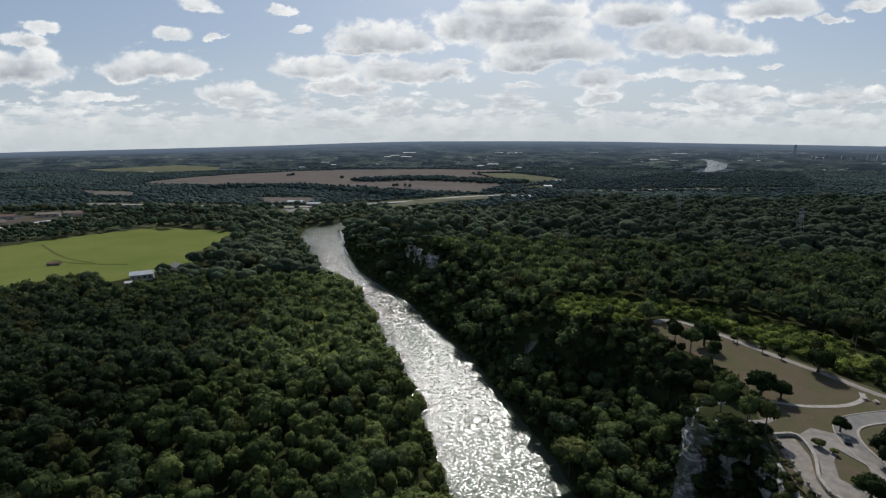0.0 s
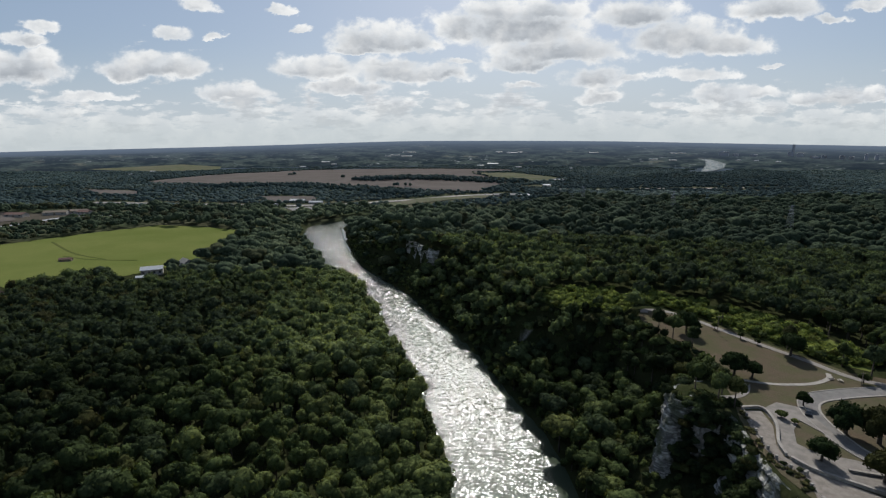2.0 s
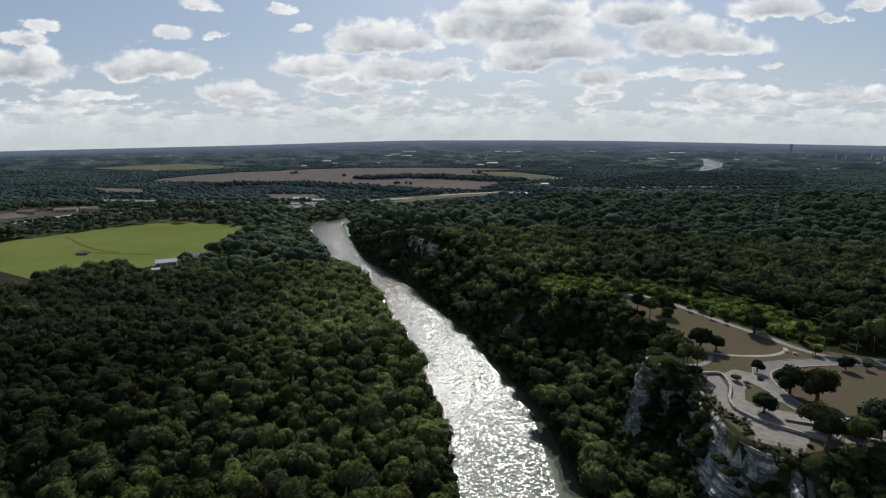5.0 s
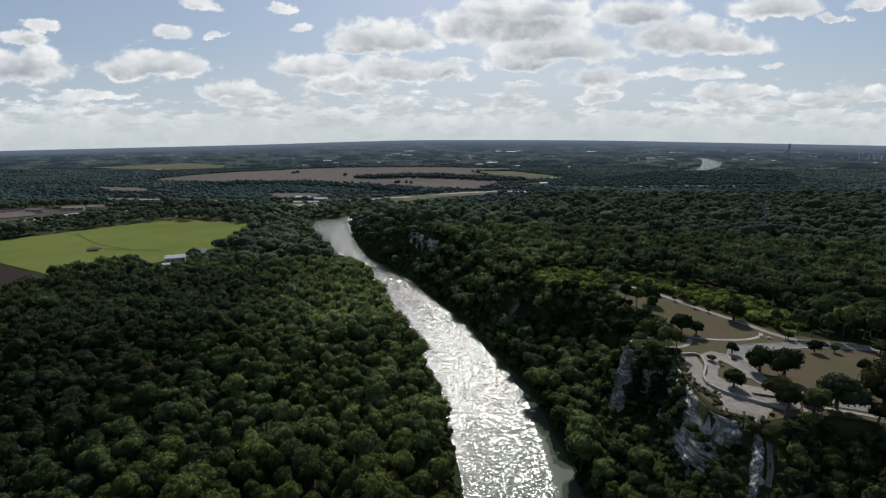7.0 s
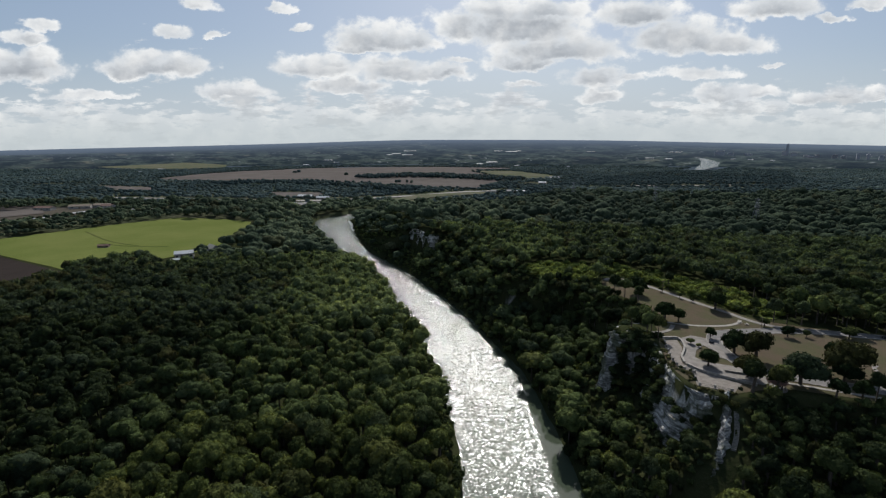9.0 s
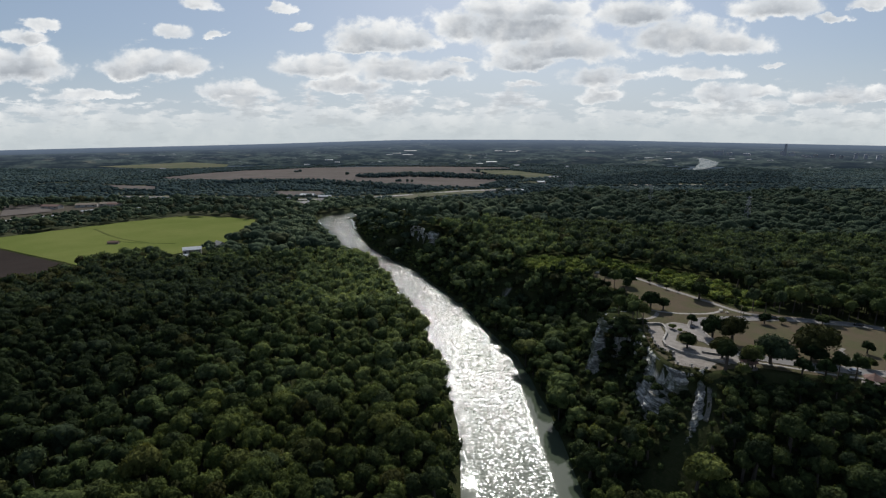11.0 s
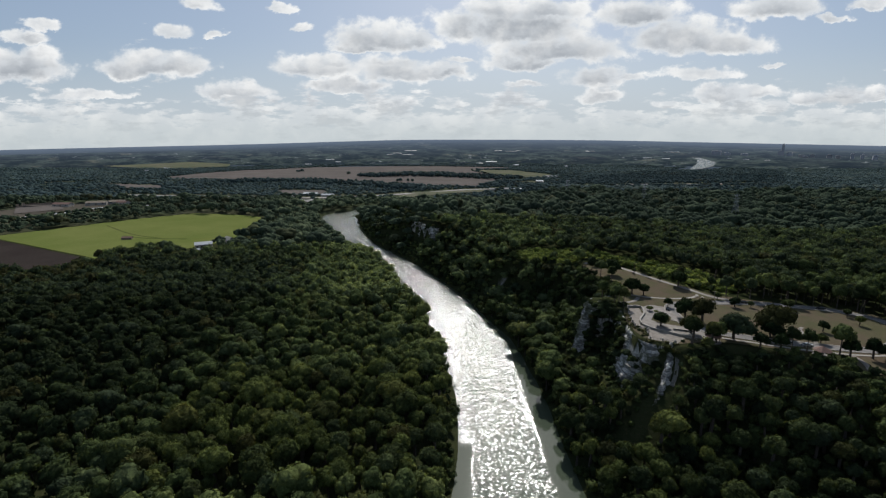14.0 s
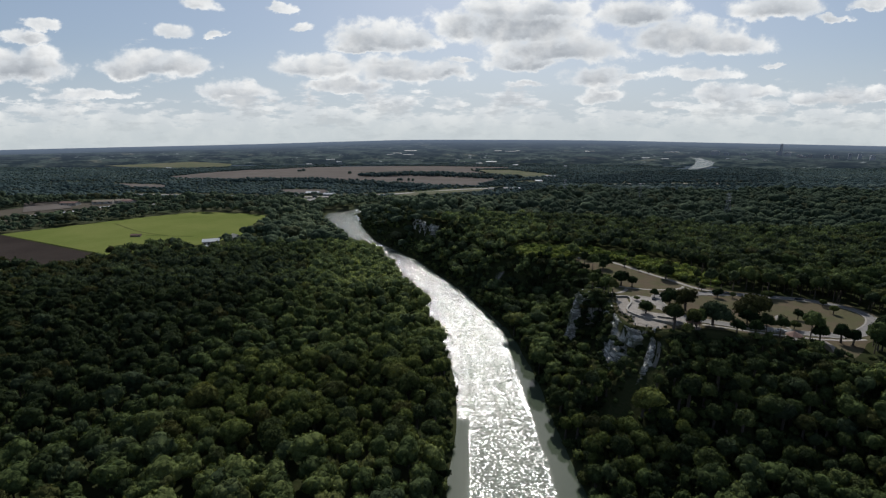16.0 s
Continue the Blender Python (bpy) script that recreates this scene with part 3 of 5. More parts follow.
def sheet(poly, lift, size, level=height, thick=0.0):
    """A piece of ground cover laid over the land, cut to an outline."""
    bm = bmesh.new()
    pts = [Vector((*p[:2], 0)) for p in poly]
    bm.faces.new([bm.verts.new(p) for p in pts])
    xs, ys = [p.x for p in pts], [p.y for p in pts]
    for axis, lo, hi in ((0, min(xs), max(xs)), (1, min(ys), max(ys))):
        for k in range(1, int((hi - lo) / size) + 1):
            co = [0, 0, 0]
            no = [0, 0, 0]
            co[axis], no[axis] = lo + k * size, 1
            bmesh.ops.bisect_plane(bm, geom=bm.verts[:] + bm.edges[:] + bm.faces[:], plane_co=co, plane_no=no)
    vx, vy = np.array([q.co.x for q in bm.verts]), np.array([q.co.y for q in bm.verts])
    for q, z in zip(bm.verts, level(vx, vy)):
        q.co.z = float(z) + lift
    if thick:
        made = bmesh.ops.extrude_face_region(bm, geom=bm.faces[:])
        bmesh.ops.translate(bm, verts=[g for g in made["geom"] if isinstance(g, bmesh.types.BMVert)], vec=(0, 0, -thick))
    return bm


# ---- the ground: one sheet to the horizon ----
def spaced(stops):
    out = []
    for a, b, d in stops:
        out += list(np.linspace(a, b, max(1, int(round((b - a) / d))), endpoint=False))
    return np.array(out + [stops[-1][1]])


gx = spaced([(-5200, -2400, 140), (-2400, -900, 60), (-900, -260, 20), (-260, 20, 6), (20, 60, 3), (60, 130, 1.5), (130, 250, 4), (250, 420, 8), (420, 1000, 20), (1000, 2400, 60), (2400, 5200, 140)])
gy = spaced([(-1500, -200, 100), (-200, 0, 20), (0, 60, 5), (60, 240, 1.8), (240, 460, 6), (460, 760, 9), (760, 1300, 25), (1300, 2400, 60), (2400, 4930, 90)])
X, Y = np.meshgrid(gx, gy)
Z = height(X, Y) - 12.0 * ease((np.hypot(X, Y) - 2640) / 160)
cols, rows_ = len(gx), len(gy)
grid = np.arange(cols * rows_).reshape(rows_, cols)
quads = np.stack([grid[:-1, :-1], grid[:-1, 1:], grid[1:, 1:], grid[1:, :-1]], -1).reshape(-1, 4)
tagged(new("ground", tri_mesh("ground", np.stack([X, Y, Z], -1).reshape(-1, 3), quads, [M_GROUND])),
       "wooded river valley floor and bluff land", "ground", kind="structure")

# the last miles before the horizon, as a plain distant backdrop that glows by itself
EDGE = 2620.0
sweep = np.linspace(-0.95, 0.95, 261)
rings = np.concatenate([np.linspace(EDGE, 3900, 40, endpoint=False), np.linspace(3900, 4790, 40)])
B, R = np.meshgrid(sweep, rings)
bx, by = R * np.sin(B), R * np.cos(B)
lift_ = np.where(R < EDGE + 1, -3.0, 0.5)
bg = np.arange(bx.size).reshape(bx.shape)
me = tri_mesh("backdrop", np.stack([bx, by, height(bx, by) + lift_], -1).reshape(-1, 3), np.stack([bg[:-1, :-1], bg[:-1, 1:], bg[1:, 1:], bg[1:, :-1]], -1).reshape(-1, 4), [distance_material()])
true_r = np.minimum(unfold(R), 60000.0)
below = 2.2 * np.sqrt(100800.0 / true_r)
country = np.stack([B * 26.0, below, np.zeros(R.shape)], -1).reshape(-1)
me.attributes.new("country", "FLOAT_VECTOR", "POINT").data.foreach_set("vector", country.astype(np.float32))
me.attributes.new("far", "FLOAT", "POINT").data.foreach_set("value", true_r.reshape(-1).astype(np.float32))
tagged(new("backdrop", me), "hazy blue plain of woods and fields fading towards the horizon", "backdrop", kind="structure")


def river_sheet(name, line, mat, label):
    """Water between its banks, with the lee of the banks stored across it."""
    pts = dense([(a, b) for a, b, _ in line], 6.0)
    halves = along(line, np.array([p.x for p in pts]), np.array([p.y for p in pts]))[2]
    verts, lee = [], []
    across = np.linspace(-1, 1, 25)
    for i, (p, h) in enumerate(zip(pts, halves)):
        run = (pts[min(i + 1, len(pts) - 1)] - pts[max(i - 1, 0)]).normalized()
        for k in across:
            verts.append((p.x + run.y * k * (h + 3), p.y - run.x * k * (h + 3), 0.0))
            side = k * (h + 3) / h
            near = float(1 - ease((p.y - 90) / 90))
            right = float(ease((side - 0.80 + 0.52 * near) / (0.22 + 0.46 * near)))
            left = float(ease((-side - 0.64) / 0.12) * (1 - ease((p.y - 25) / 75)))
            lee.append(max(right, left))
    g = np.arange(len(verts)).reshape(-1, 25)
    me = tri_mesh(name, np.array(verts), np.stack([g[:-1, :-1], g[:-1, 1:], g[1:, 1:], g[1:, :-1]], -1).reshape(-1, 4), [mat])
    me.attributes.new("lee", "FLOAT", "POINT").data.foreach_set("value", np.array(lee, np.float32))
    return tagged(new(name, me), label, "river", kind="structure")


river_sheet("river", [r for r in RIVER if r[1] > -400 and r[0] < 450], M_WATER, "river water glittering in the sun between wooded banks")
FAR_RIVER = [(1021, 1950), (1118, 2123), (1353, 2542), (1695, 3208), (1824, 3554), (1811, 3372), (1555, 2719), (1280, 2247), (1091, 1991)]
far_water = sheet([folded(*q) for q in FAR_RIVER], 2.2, 60)
tagged(part("far_river", far_water, M_WATER, label="distant bend of a wide river shining under the sky"), category="river", kind="structure")


def cliff(name, line, drop, seed, label, step=0.6, tops=None):
    """A limestone face below the rim: ledges, clefts, overhangs and fallen corners."""
    pts = dense(line, step)
    rows = int(drop / 0.45) + 2
    px, py = np.array([p.x for p in pts]), np.array([p.y for p in pts])
    tx, ty = np.gradient(px), np.gradient(py)
    ln = np.hypot(tx, ty)
    ox, oy = ty / ln, -tx / ln                         # outwards, away from the plateau
    s = np.arange(len(pts)) * step
    verts = []
    tops = height(px - ox * 2.5, py - oy * 2.5) if tops is None else np.linspace(*tops, len(pts)) + rough(s, s, 5, seed) * 1.2
    deep = np.clip(drop, 3, tops + 1)
    for k in range(rows):
        q = k / (rows - 1)
        z = tops - 0.3 - 1.4 * (rough(s, s * 0, 4.0, seed + 31, 2) > 0.1) - deep * q
        block = rough(s, z * 0.7, 11, seed) * 4.2 + np.round(rough(s * 0.35, z * 2.2, 3.2, seed + 5, 2) * 3) / 3 * 0.9 + rough(s, z * 3, 2.0, seed + 9) * 0.7
        shelf = z / 3.1 + 1.5 * rough(s, z * 0.3, 9, seed + 15, 2)
        shelf = np.floor(shelf) + ease((shelf - np.floor(shelf)) / 0.3)
        reach = 0.2 + np.maximum(0.0, (tops / 3.1 - shelf)) * 0.78 + block * min(1.0, 0.3 + q * 5)
        verts.append(np.stack([px + ox * reach, py + oy * reach, z], -1))
    verts.insert(0, np.stack([px - ox * 0.4, py - oy * 0.4, tops - 0.6], -1))
    g = np.arange(len(verts) * len(pts)).reshape(len(verts), -1)
    quads = np.stack([g[:-1, :-1], g[:-1, 1:], g[1:, 1:], g[1:, :-1]], -1).reshape(-1, 4)
    me = tri_mesh(name, np.concatenate(verts), quads, [M_STONE], smooth=np.zeros(len(quads), bool))
    return tagged(new(name, me), label, "cliff", kind="structure")


cliff("cliff", [p for p in RIM if 78 <= p[1] <= 151 and p[0] < 102], 25, 40, "white and grey limestone cliff below the overlook")
cliff("cliff", [(-33, 430), (-24, 410), (-14, 388), (-4, 375)], 28, 70, "pale limestone bluff face above the far reach")


def rock_ridge(name, points, half, seed, label, step=0.7):
    """A broken rib of rock running down from the rim: a jagged crest between two rough flanks."""
    pts, tops = [], []
    for a, b in zip(points[:-1], points[1:]):
        count = max(2, int(math.dist(a, b) / step))
        for k in range(count):
            q = [a[i] + (b[i] - a[i]) * k / count for i in range(3)]
            pts.append(Vector(q[:2]))
            tops.append(q[2])
    rows = []
    for i, (p, z) in enumerate(zip(pts, tops)):
        run = (pts[min(i + 1, len(pts) - 1)] - pts[max(i - 1, 0)]).normalized()
        side = Vector((run.y, -run.x))
        s_ = i * step
        crest = z + 0.5 + 2.2 * float(rough(s_, seed * 3.1, 2.6, seed, 3))
        row = []
        for k, f in enumerate((-1.0, -0.8, -0.6, -0.4, -0.2, 0.0, 0.2, 0.4, 0.6, 0.8, 1.0)):
            push = 1.0 * float(rough(s_ * 1.3, k * 5.0, 2.0, seed + 3, 2))
            q = p + side * (f * half + push)
            drop = round((abs(f) ** 1.25) * half * 2.4 / 1.3) * 1.3 + 1.5 * abs(f) * float(rough(s_, k * 9.0, 1.7, seed + 7, 2))
            row.append((q.x, q.y, crest - drop))
        rows.append(row)
    g_ = np.arange(len(rows) * 11).reshape(-1, 11)
    quads = np.stack([g_[:-1, :-1], g_[:-1, 1:], g_[1:, 1:], g_[1:, :-1]], -1).reshape(-1, 4)
    return tagged(new(name, tri_mesh(name, np.array(rows).reshape(-1, 3), quads, [M_STONE], smooth=np.zeros(len(quads), bool))), label, "rock", kind="structure")


rock_ridge("rock_ridge", [(79.5, 138, 34), (76.5, 134, 28), (73.5, 130.5, 20), (71, 127.5, 11)], 3.2, 5, "white jagged rib of limestone on the cliff")
rock_ridge("rock_ridge", [(90.5, 109, 33), (87, 103.5, 26), (83.5, 98, 18), (79, 92, 9)], 3.0, 9, "pale broken limestone rib below the terrace")
rock_ridge("rock_ridge", [(88, 97, 31), (85, 90, 22), (81, 83, 12)], 2.4, 14, "grey limestone rib under the overlook")
rock_ridge("rock_ridge", [(99.0, 81, 34.2), (95.5, 74, 31.2), (91, 67, 26.4), (85, 60, 19.6), (78, 53, 12.4), (70, 47, 7.0)], 3.7, 21, "pale rocky spur going down from the terrace corner")

# ---- fields, roads and paving ----
PASTURE = [(-560, 476), (-527, 532), (-466, 622), (-413, 684), (-340, 668), (-284, 642), (-252, 545), (-250, 462), (-285, 405), (-312, 378), (-345, 360), (-372, 376)]
PLOUGHED = [(-563, 474), (-374, 372), (-346, 356), (-366, 326), (-412, 306), (-470, 345), (-660, 440)]
FALLOW = [(-645, 428), (-472, 341), (-404, 301), (-430, 285), (-700, 385)]
HIGHWAY_GAP = [(-130, 850), (-100, 960), (40, 1075), (200, 1130), (215, 1075), (60, 985), (-40, 890), (-60, 840)]
PARKING_GAP = [(-292, 872), (-240, 896), (-212, 815), (-232, 765), (-258, 770)]
ROADSIDE = [(-900, 470), (-690, 525), (-612, 640), (-584, 700), (-566, 790), (-640, 830), (-720, 800), (-760, 700)]
ROAD_BELT = [(-840, 400), (-520, 490), (-400, 690), (-480, 800), (-566, 790), (-612, 640), (-690, 525), (-900, 470)]
GOLD_FIELDS = [[(54, 241), (62, 231), (74, 226), (92, 222), (101, 233), (106, 242), (96, 258), (74, 265), (58, 258)],
               [(108, 238), (120, 233), (132, 219), (141, 203), (149, 188), (158, 172), (170, 164), (186, 176), (178, 208), (154, 238), (122, 258), (102, 256)]]
LAWN = [(101, 227), (116, 230), (132, 213), (143, 190), (153, 174), (160, 162), (176, 156), (200, 151), (216, 151), (238, 142), (242, 118), (230, 100), (214, 89),
        (196, 78), (186, 68), (176, 60), (168, 62), (172, 80), (150, 81), (125, 86), (112, 84), (101, 80.5), (90.5, 85), (88.6, 97), (89.6, 108), (93.5, 124), (99, 137),
        (101, 147), (109, 160), (107, 180), (98, 196), (97, 212)]
STUBBLE = [(-919, 1475), (-893, 1659), (-804, 1930), (-564, 2147), (-221, 2247), (0, 2247), (292, 2147), (286, 2012), (105, 1930), (201, 1480), (150, 1330), (78, 1142), (0, 1180), (-223, 1270), (-432, 1350), (-588, 1346)]
SMALL_FIELDS = [([(-421, 1075), (-280, 1062), (-255, 960), (-340, 955)], M_STUBBLE, "brown stubble field behind a dark hedgerow"),
                ([(-800, 800), (-744, 825), (-655, 726), (-694, 670)], M_STUBBLE, "brown strip of worked land beside the valley road"),
                ([(-1627, 2247), (-1454, 2758), (-1109, 2477), (-979, 2147), (-1192, 2012)], M_FALLOW, "faded green field far up the valley"),
                ([(110, 1930), (275, 1930), (400, 1602), (320, 1503), (205, 1440), (200, 1500)], M_FALLOW, "faded grass field beside the stubble"),
                ([(-120, 900), (-60, 1010), (30, 1052), (98, 1080), (108, 1040), (20, 1000), (-60, 930), (-90, 880)], M_FALLOW, "grass verge along the highway"),
                ([(-920, 1250), (-730, 1190), (-700, 1095), (-830, 1140)], M_STUBBLE, "brown strip of worked land")]


def laid(poly, mat, name, label, category, size, lift, bend=False):
    pts = [folded(*p) for p in poly] if bend else poly
    ob = part(name, sheet(pts, lift, size), mat, label=label)
    return tagged(ob, category=category, kind="structure")


laid(PASTURE, M_PASTURE, "pasture", "bright green pasture beside the woods", "field", 16, 0.3)
laid(PLOUGHED, M_PLOUGHED, "ploughed_field", "dark ploughed soil beside the pasture", "field", 16, 0.35)
laid(FALLOW, M_FALLOW, "fallow_field", "pale tan fallow ground by the woods", "field", 16, 0.3)
laid(ROADSIDE, M_DRYFIELD, "roadside_field", "pale brown grass beside the valley road", "field", 25, 0.25)
for poly in GOLD_FIELDS:
    laid(poly, M_SCRUB, "scrub_clearing", "bright yellow-green grass in a clearing behind the park", "grass", 6, 0.15)
laid(LAWN, M_LAWN, "lawn", "dry tan park lawn on the bluff top", "grass", 3, 0.12)
laid(STUBBLE, M_STUBBLE, "stubble_field", "wide brown stubble field", "field", 60, 1.2, True)
for poly, mat, label in SMALL_FIELDS:
    laid(poly, mat, "field", label, "field", 40, 1.4, True)

ROAD_LOOP = [(120, 129), (117.5, 116), (118.5, 105), (126, 97.5), (144, 92), (165, 88), (187, 86), (203, 91), (222, 105), (233, 120), (231, 136), (214, 145.5), (198, 147.5),
             (179, 149), (160, 147), (141, 143), (127, 138)]
UPPER_DRIVE = [(103, 223), (105, 227), (115, 227), (124, 217), (129, 209), (136, 195), (142, 184), (150, 171), (154, 162), (160, 155), (172, 150)]


def way_piece(name, bm, mat, label, category):
    return tagged(part(name, bm, mat, label=label), category=category, kind="structure")


way_piece("road", strip(ROAD_LOOP, 5.6, 0.20, 0.3, 2.5, True), M_ASPHALT, "worn grey loop drive round the lawn", "road")
way_piece("road", strip(UPPER_DRIVE, 3.6, 0.22, 0.3, 2.5), M_CONCRETE, "pale drive along the edge of the woods", "road")


def beside(points, off, closed=False, step=2.5):
    line = dense(points, step, closed)
    out = []
    for i, p in enumerate(line):
        a, b = line[i - 1 if i or closed else 0], line[(i + 1) % len(line) if i < len(line) - 1 or closed else i]
        run = (b - a).normalized()
        out.append((p.x + run.y * off, p.y - run.x * off))
    return out


way_piece("kerb", strip(beside(ROAD_LOOP, -3.1, True), 0.7, 0.36, 0.3, 2.5, True), M_KERB, "pale concrete kerb outside the loop drive", "kerb")
way_piece("kerb", strip(beside(ROAD_LOOP, 2.95, True), 0.35, 0.34, 0.3, 2.5, True), M_KERB, "pale concrete kerb inside the loop drive", "kerb")
way_piece("footpath", strip([(106, 151.5), (114, 149), (123, 148), (136, 150), (146, 155), (150, 160)], 1.7, 0.22, 0.3, 1.5), M_KERB, "pale concrete footpath across the lawn", "path")
way_piece("footpath", strip([(90, 137.5), (96, 137), (101, 137.5), (106, 141), (110, 147)], 2.0, 0.22, 0.3, 1.5), M_CONCRETE, "pale path along the cliff top", "path")
way_piece("footpath", strip([(126, 91), (140, 87), (152, 83.5), (166, 81), (184, 80), (200, 83)], 1.6, 0.24, 0.3, 1.5), M_KERB, "pale footpath beside the loop drive", "path")
way_piece("footpath", strip([(172, 84), (170, 95), (174, 108), (178, 112)], 1.6, 0.24, 0.3, 1.5), M_CONCRETE, "pale path crossing the lawn", "path")
way_piece("footpath", strip([(176, 80), (175, 72), (170, 62)], 2.0, 0.2, 0.3, 1.5), M_GRAVEL, "pale gravel track down into the trees", "path")

PLAZA = [(104, 129), (102.5, 120), (97, 110), (95.5, 104.5), (99, 98), (107, 91.5), (116, 88), (122, 92), (119.5, 99.5), (113.5, 103), (104.5, 105.5), (102, 110),
         (106, 117), (112, 123), (114.5, 116), (112, 111), (115, 109), (118, 118), (119, 131), (112, 134)]
TERRACE = [(97, 128.5), (94, 119), (91.4, 108), (91.2, 100), (94.6, 96.5), (91.2, 87), (96.5, 84), (101, 81), (108, 88), (99, 96.5), (94.3, 104), (96, 110), (101.3, 119.5), (103, 128)]
way_piece("plaza", sheet(PLAZA, 0.30, 4, thick=0.25), M_CONCRETE, "pale concrete plaza by the overlook", "paving")
way_piece("terrace", sheet(TERRACE, 0.16, 4, thick=0.3), M_GRAVEL, "pale gravel overlook terrace at the cliff edge", "terrace")

VALLEY_ROAD = [(-1500, 330), (-760, 540), (-664, 622), (-640, 662), (-620, 700), (-612, 745), (-580, 776), (-520, 790), (-470, 792)]
way_piece("road", strip(VALLEY_ROAD, 12, 0.5, 0.25, 12), M_SUNROAD, "two-lane valley road among the trees", "road")
HIGHWAY = [(-700, 960), (-315, 905), (-180, 930), (-46, 1010), (21, 1062), (93, 1095), (190, 1130), (420, 1180), (900, 1230)]
way_piece("road", strip(HIGHWAY, 20, 1.2, 1.5, 30), M_CONCRETE, "pale concrete highway across the valley", "road")
way_piece("parking_lot", sheet([(-285, 868), (-245, 888), (-224, 822), (-246, 806)], 0.8, 30), M_ASPHALT, "grey parking lot by the river mouth", "parking lot")

# ---- trees ----
ICO = bmesh.new()
bmesh.ops.create_icosphere(ICO, subdivisions=1, radius=1.0)
ICO_V = np.array([q.co[:] for q in ICO.verts])
ICO_F = np.array([[q.index for q in f.verts] for f in ICO.faces])
ICO.free()
ICO2 = bmesh.new()
bmesh.ops.create_icosphere(ICO2, subdivisions=2, radius=1.0)
ICO2_V = np.array([q.co[:] for q in ICO2.verts])
ICO2_F = np.array([[q.index for q in f.verts] for f in ICO2.faces])
ICO2.free()


def crown_shape(seed, lobes, leaves, leaf, spread_=0.56, flat_=1.0, fine=False, core=0.93):
    """A crown about 1 in radius standing on z = 0, about 1.25 high: lobes of foliage under a ragged coat of leaf sprays."""
    g = np.random.default_rng(seed)
    centre = [(0, 0, 0.62 * flat_)]
    radius = [0.60]
    for k in range(lobes - 1):
        a = k * 2.399 + g.uniform(-0.4, 0.4)
        d = spread_ * math.sqrt((k + 0.8) / (lobes - 0.2)) * g.uniform(0.85, 1.2)
        centre.append((math.cos(a) * d, math.sin(a) * d, (0.36 + 0.50 * (1 - (d / 0.75) ** 2) + g.uniform(-0.12, 0.14)) * flat_))
        radius.append(g.uniform(0.27, 0.45))
    centre, radius = np.array(centre), np.array(radius)
    iv, jf = (ICO2_V, ICO2_F) if fine else (ICO_V, ICO_F)
    V, F = [], []
    base = 0
    for c, r in zip(centre, radius):
        w = iv * (1 + g.uniform(-1, 1, (len(iv), 1)) * (0.24 if fine else 0.07)) * r * core * np.array([1, 1, 0.85])
        V.append(w + c)
        keep = iv[jf].mean(1)[:, 2] > -0.42
        F.append(jf[keep] + base)
        base += len(iv)
    solid = sum(len(f) for f in F)
    pts, nor = [], []
    while len(pts) < leaves:
        k = g.choice(len(radius), p=radius ** 2 / (radius ** 2).sum())
        d = g.normal(size=3)
        d /= np.linalg.norm(d)
        if d[2] < -0.45:
            continue
        q = centre[k] + d * radius[k] * g.uniform(0.88, 1.13) * np.array([1, 1, 0.9])
        if any(np.linalg.norm(q - c) < 0.82 * r for j, (c, r) in enumerate(zip(centre, radius)) if j != k):
            continue
        pts.append(q)
        nor.append(d)
    for q, d in zip(pts, nor):
        a = np.cross(d, g.normal(size=3))
        a /= np.linalg.norm(a)
        b = np.cross(d, a) + d * g.uniform(-0.7, 0.9)
        size = leaf * g.uniform(0.6, 1.35)
        V.append(np.array([q - a * size, q + a * size * 0.9 + b * 0.2 * size, q + b * size * 1.5]))
        F.append(np.array([[base, base + 1, base + 2]]))
        base += 3
    V, F = np.concatenate(V), np.concatenate(F)
    smooth = np.arange(len(F)) < solid
    return V, F, smooth


def trunk_shape(seed, limbs):
    """A tapered trunk with rising limbs, about 1 high and reaching 0.5 out."""
    g = np.random.default_rng(seed)
    bm = bmesh.new()
    lean = (g.uniform(-0.05, 0.05), g.uniform(-0.05, 0.05))
    rod(bm, (0, 0, -0.1), (lean[0], lean[1], 0.55), 0.055, 0.038, 7)
    for k in range(limbs):
        a = k * 2.4 + g.uniform(-0.3, 0.3)
        rod(bm, (lean[0], lean[1], 0.42 + 0.1 * (k % 2)), (math.cos(a) * 0.24, math.sin(a) * 0.24, 0.72 + g.uniform(-0.06, 0.06)), 0.026, 0.008, 5)
    return bm


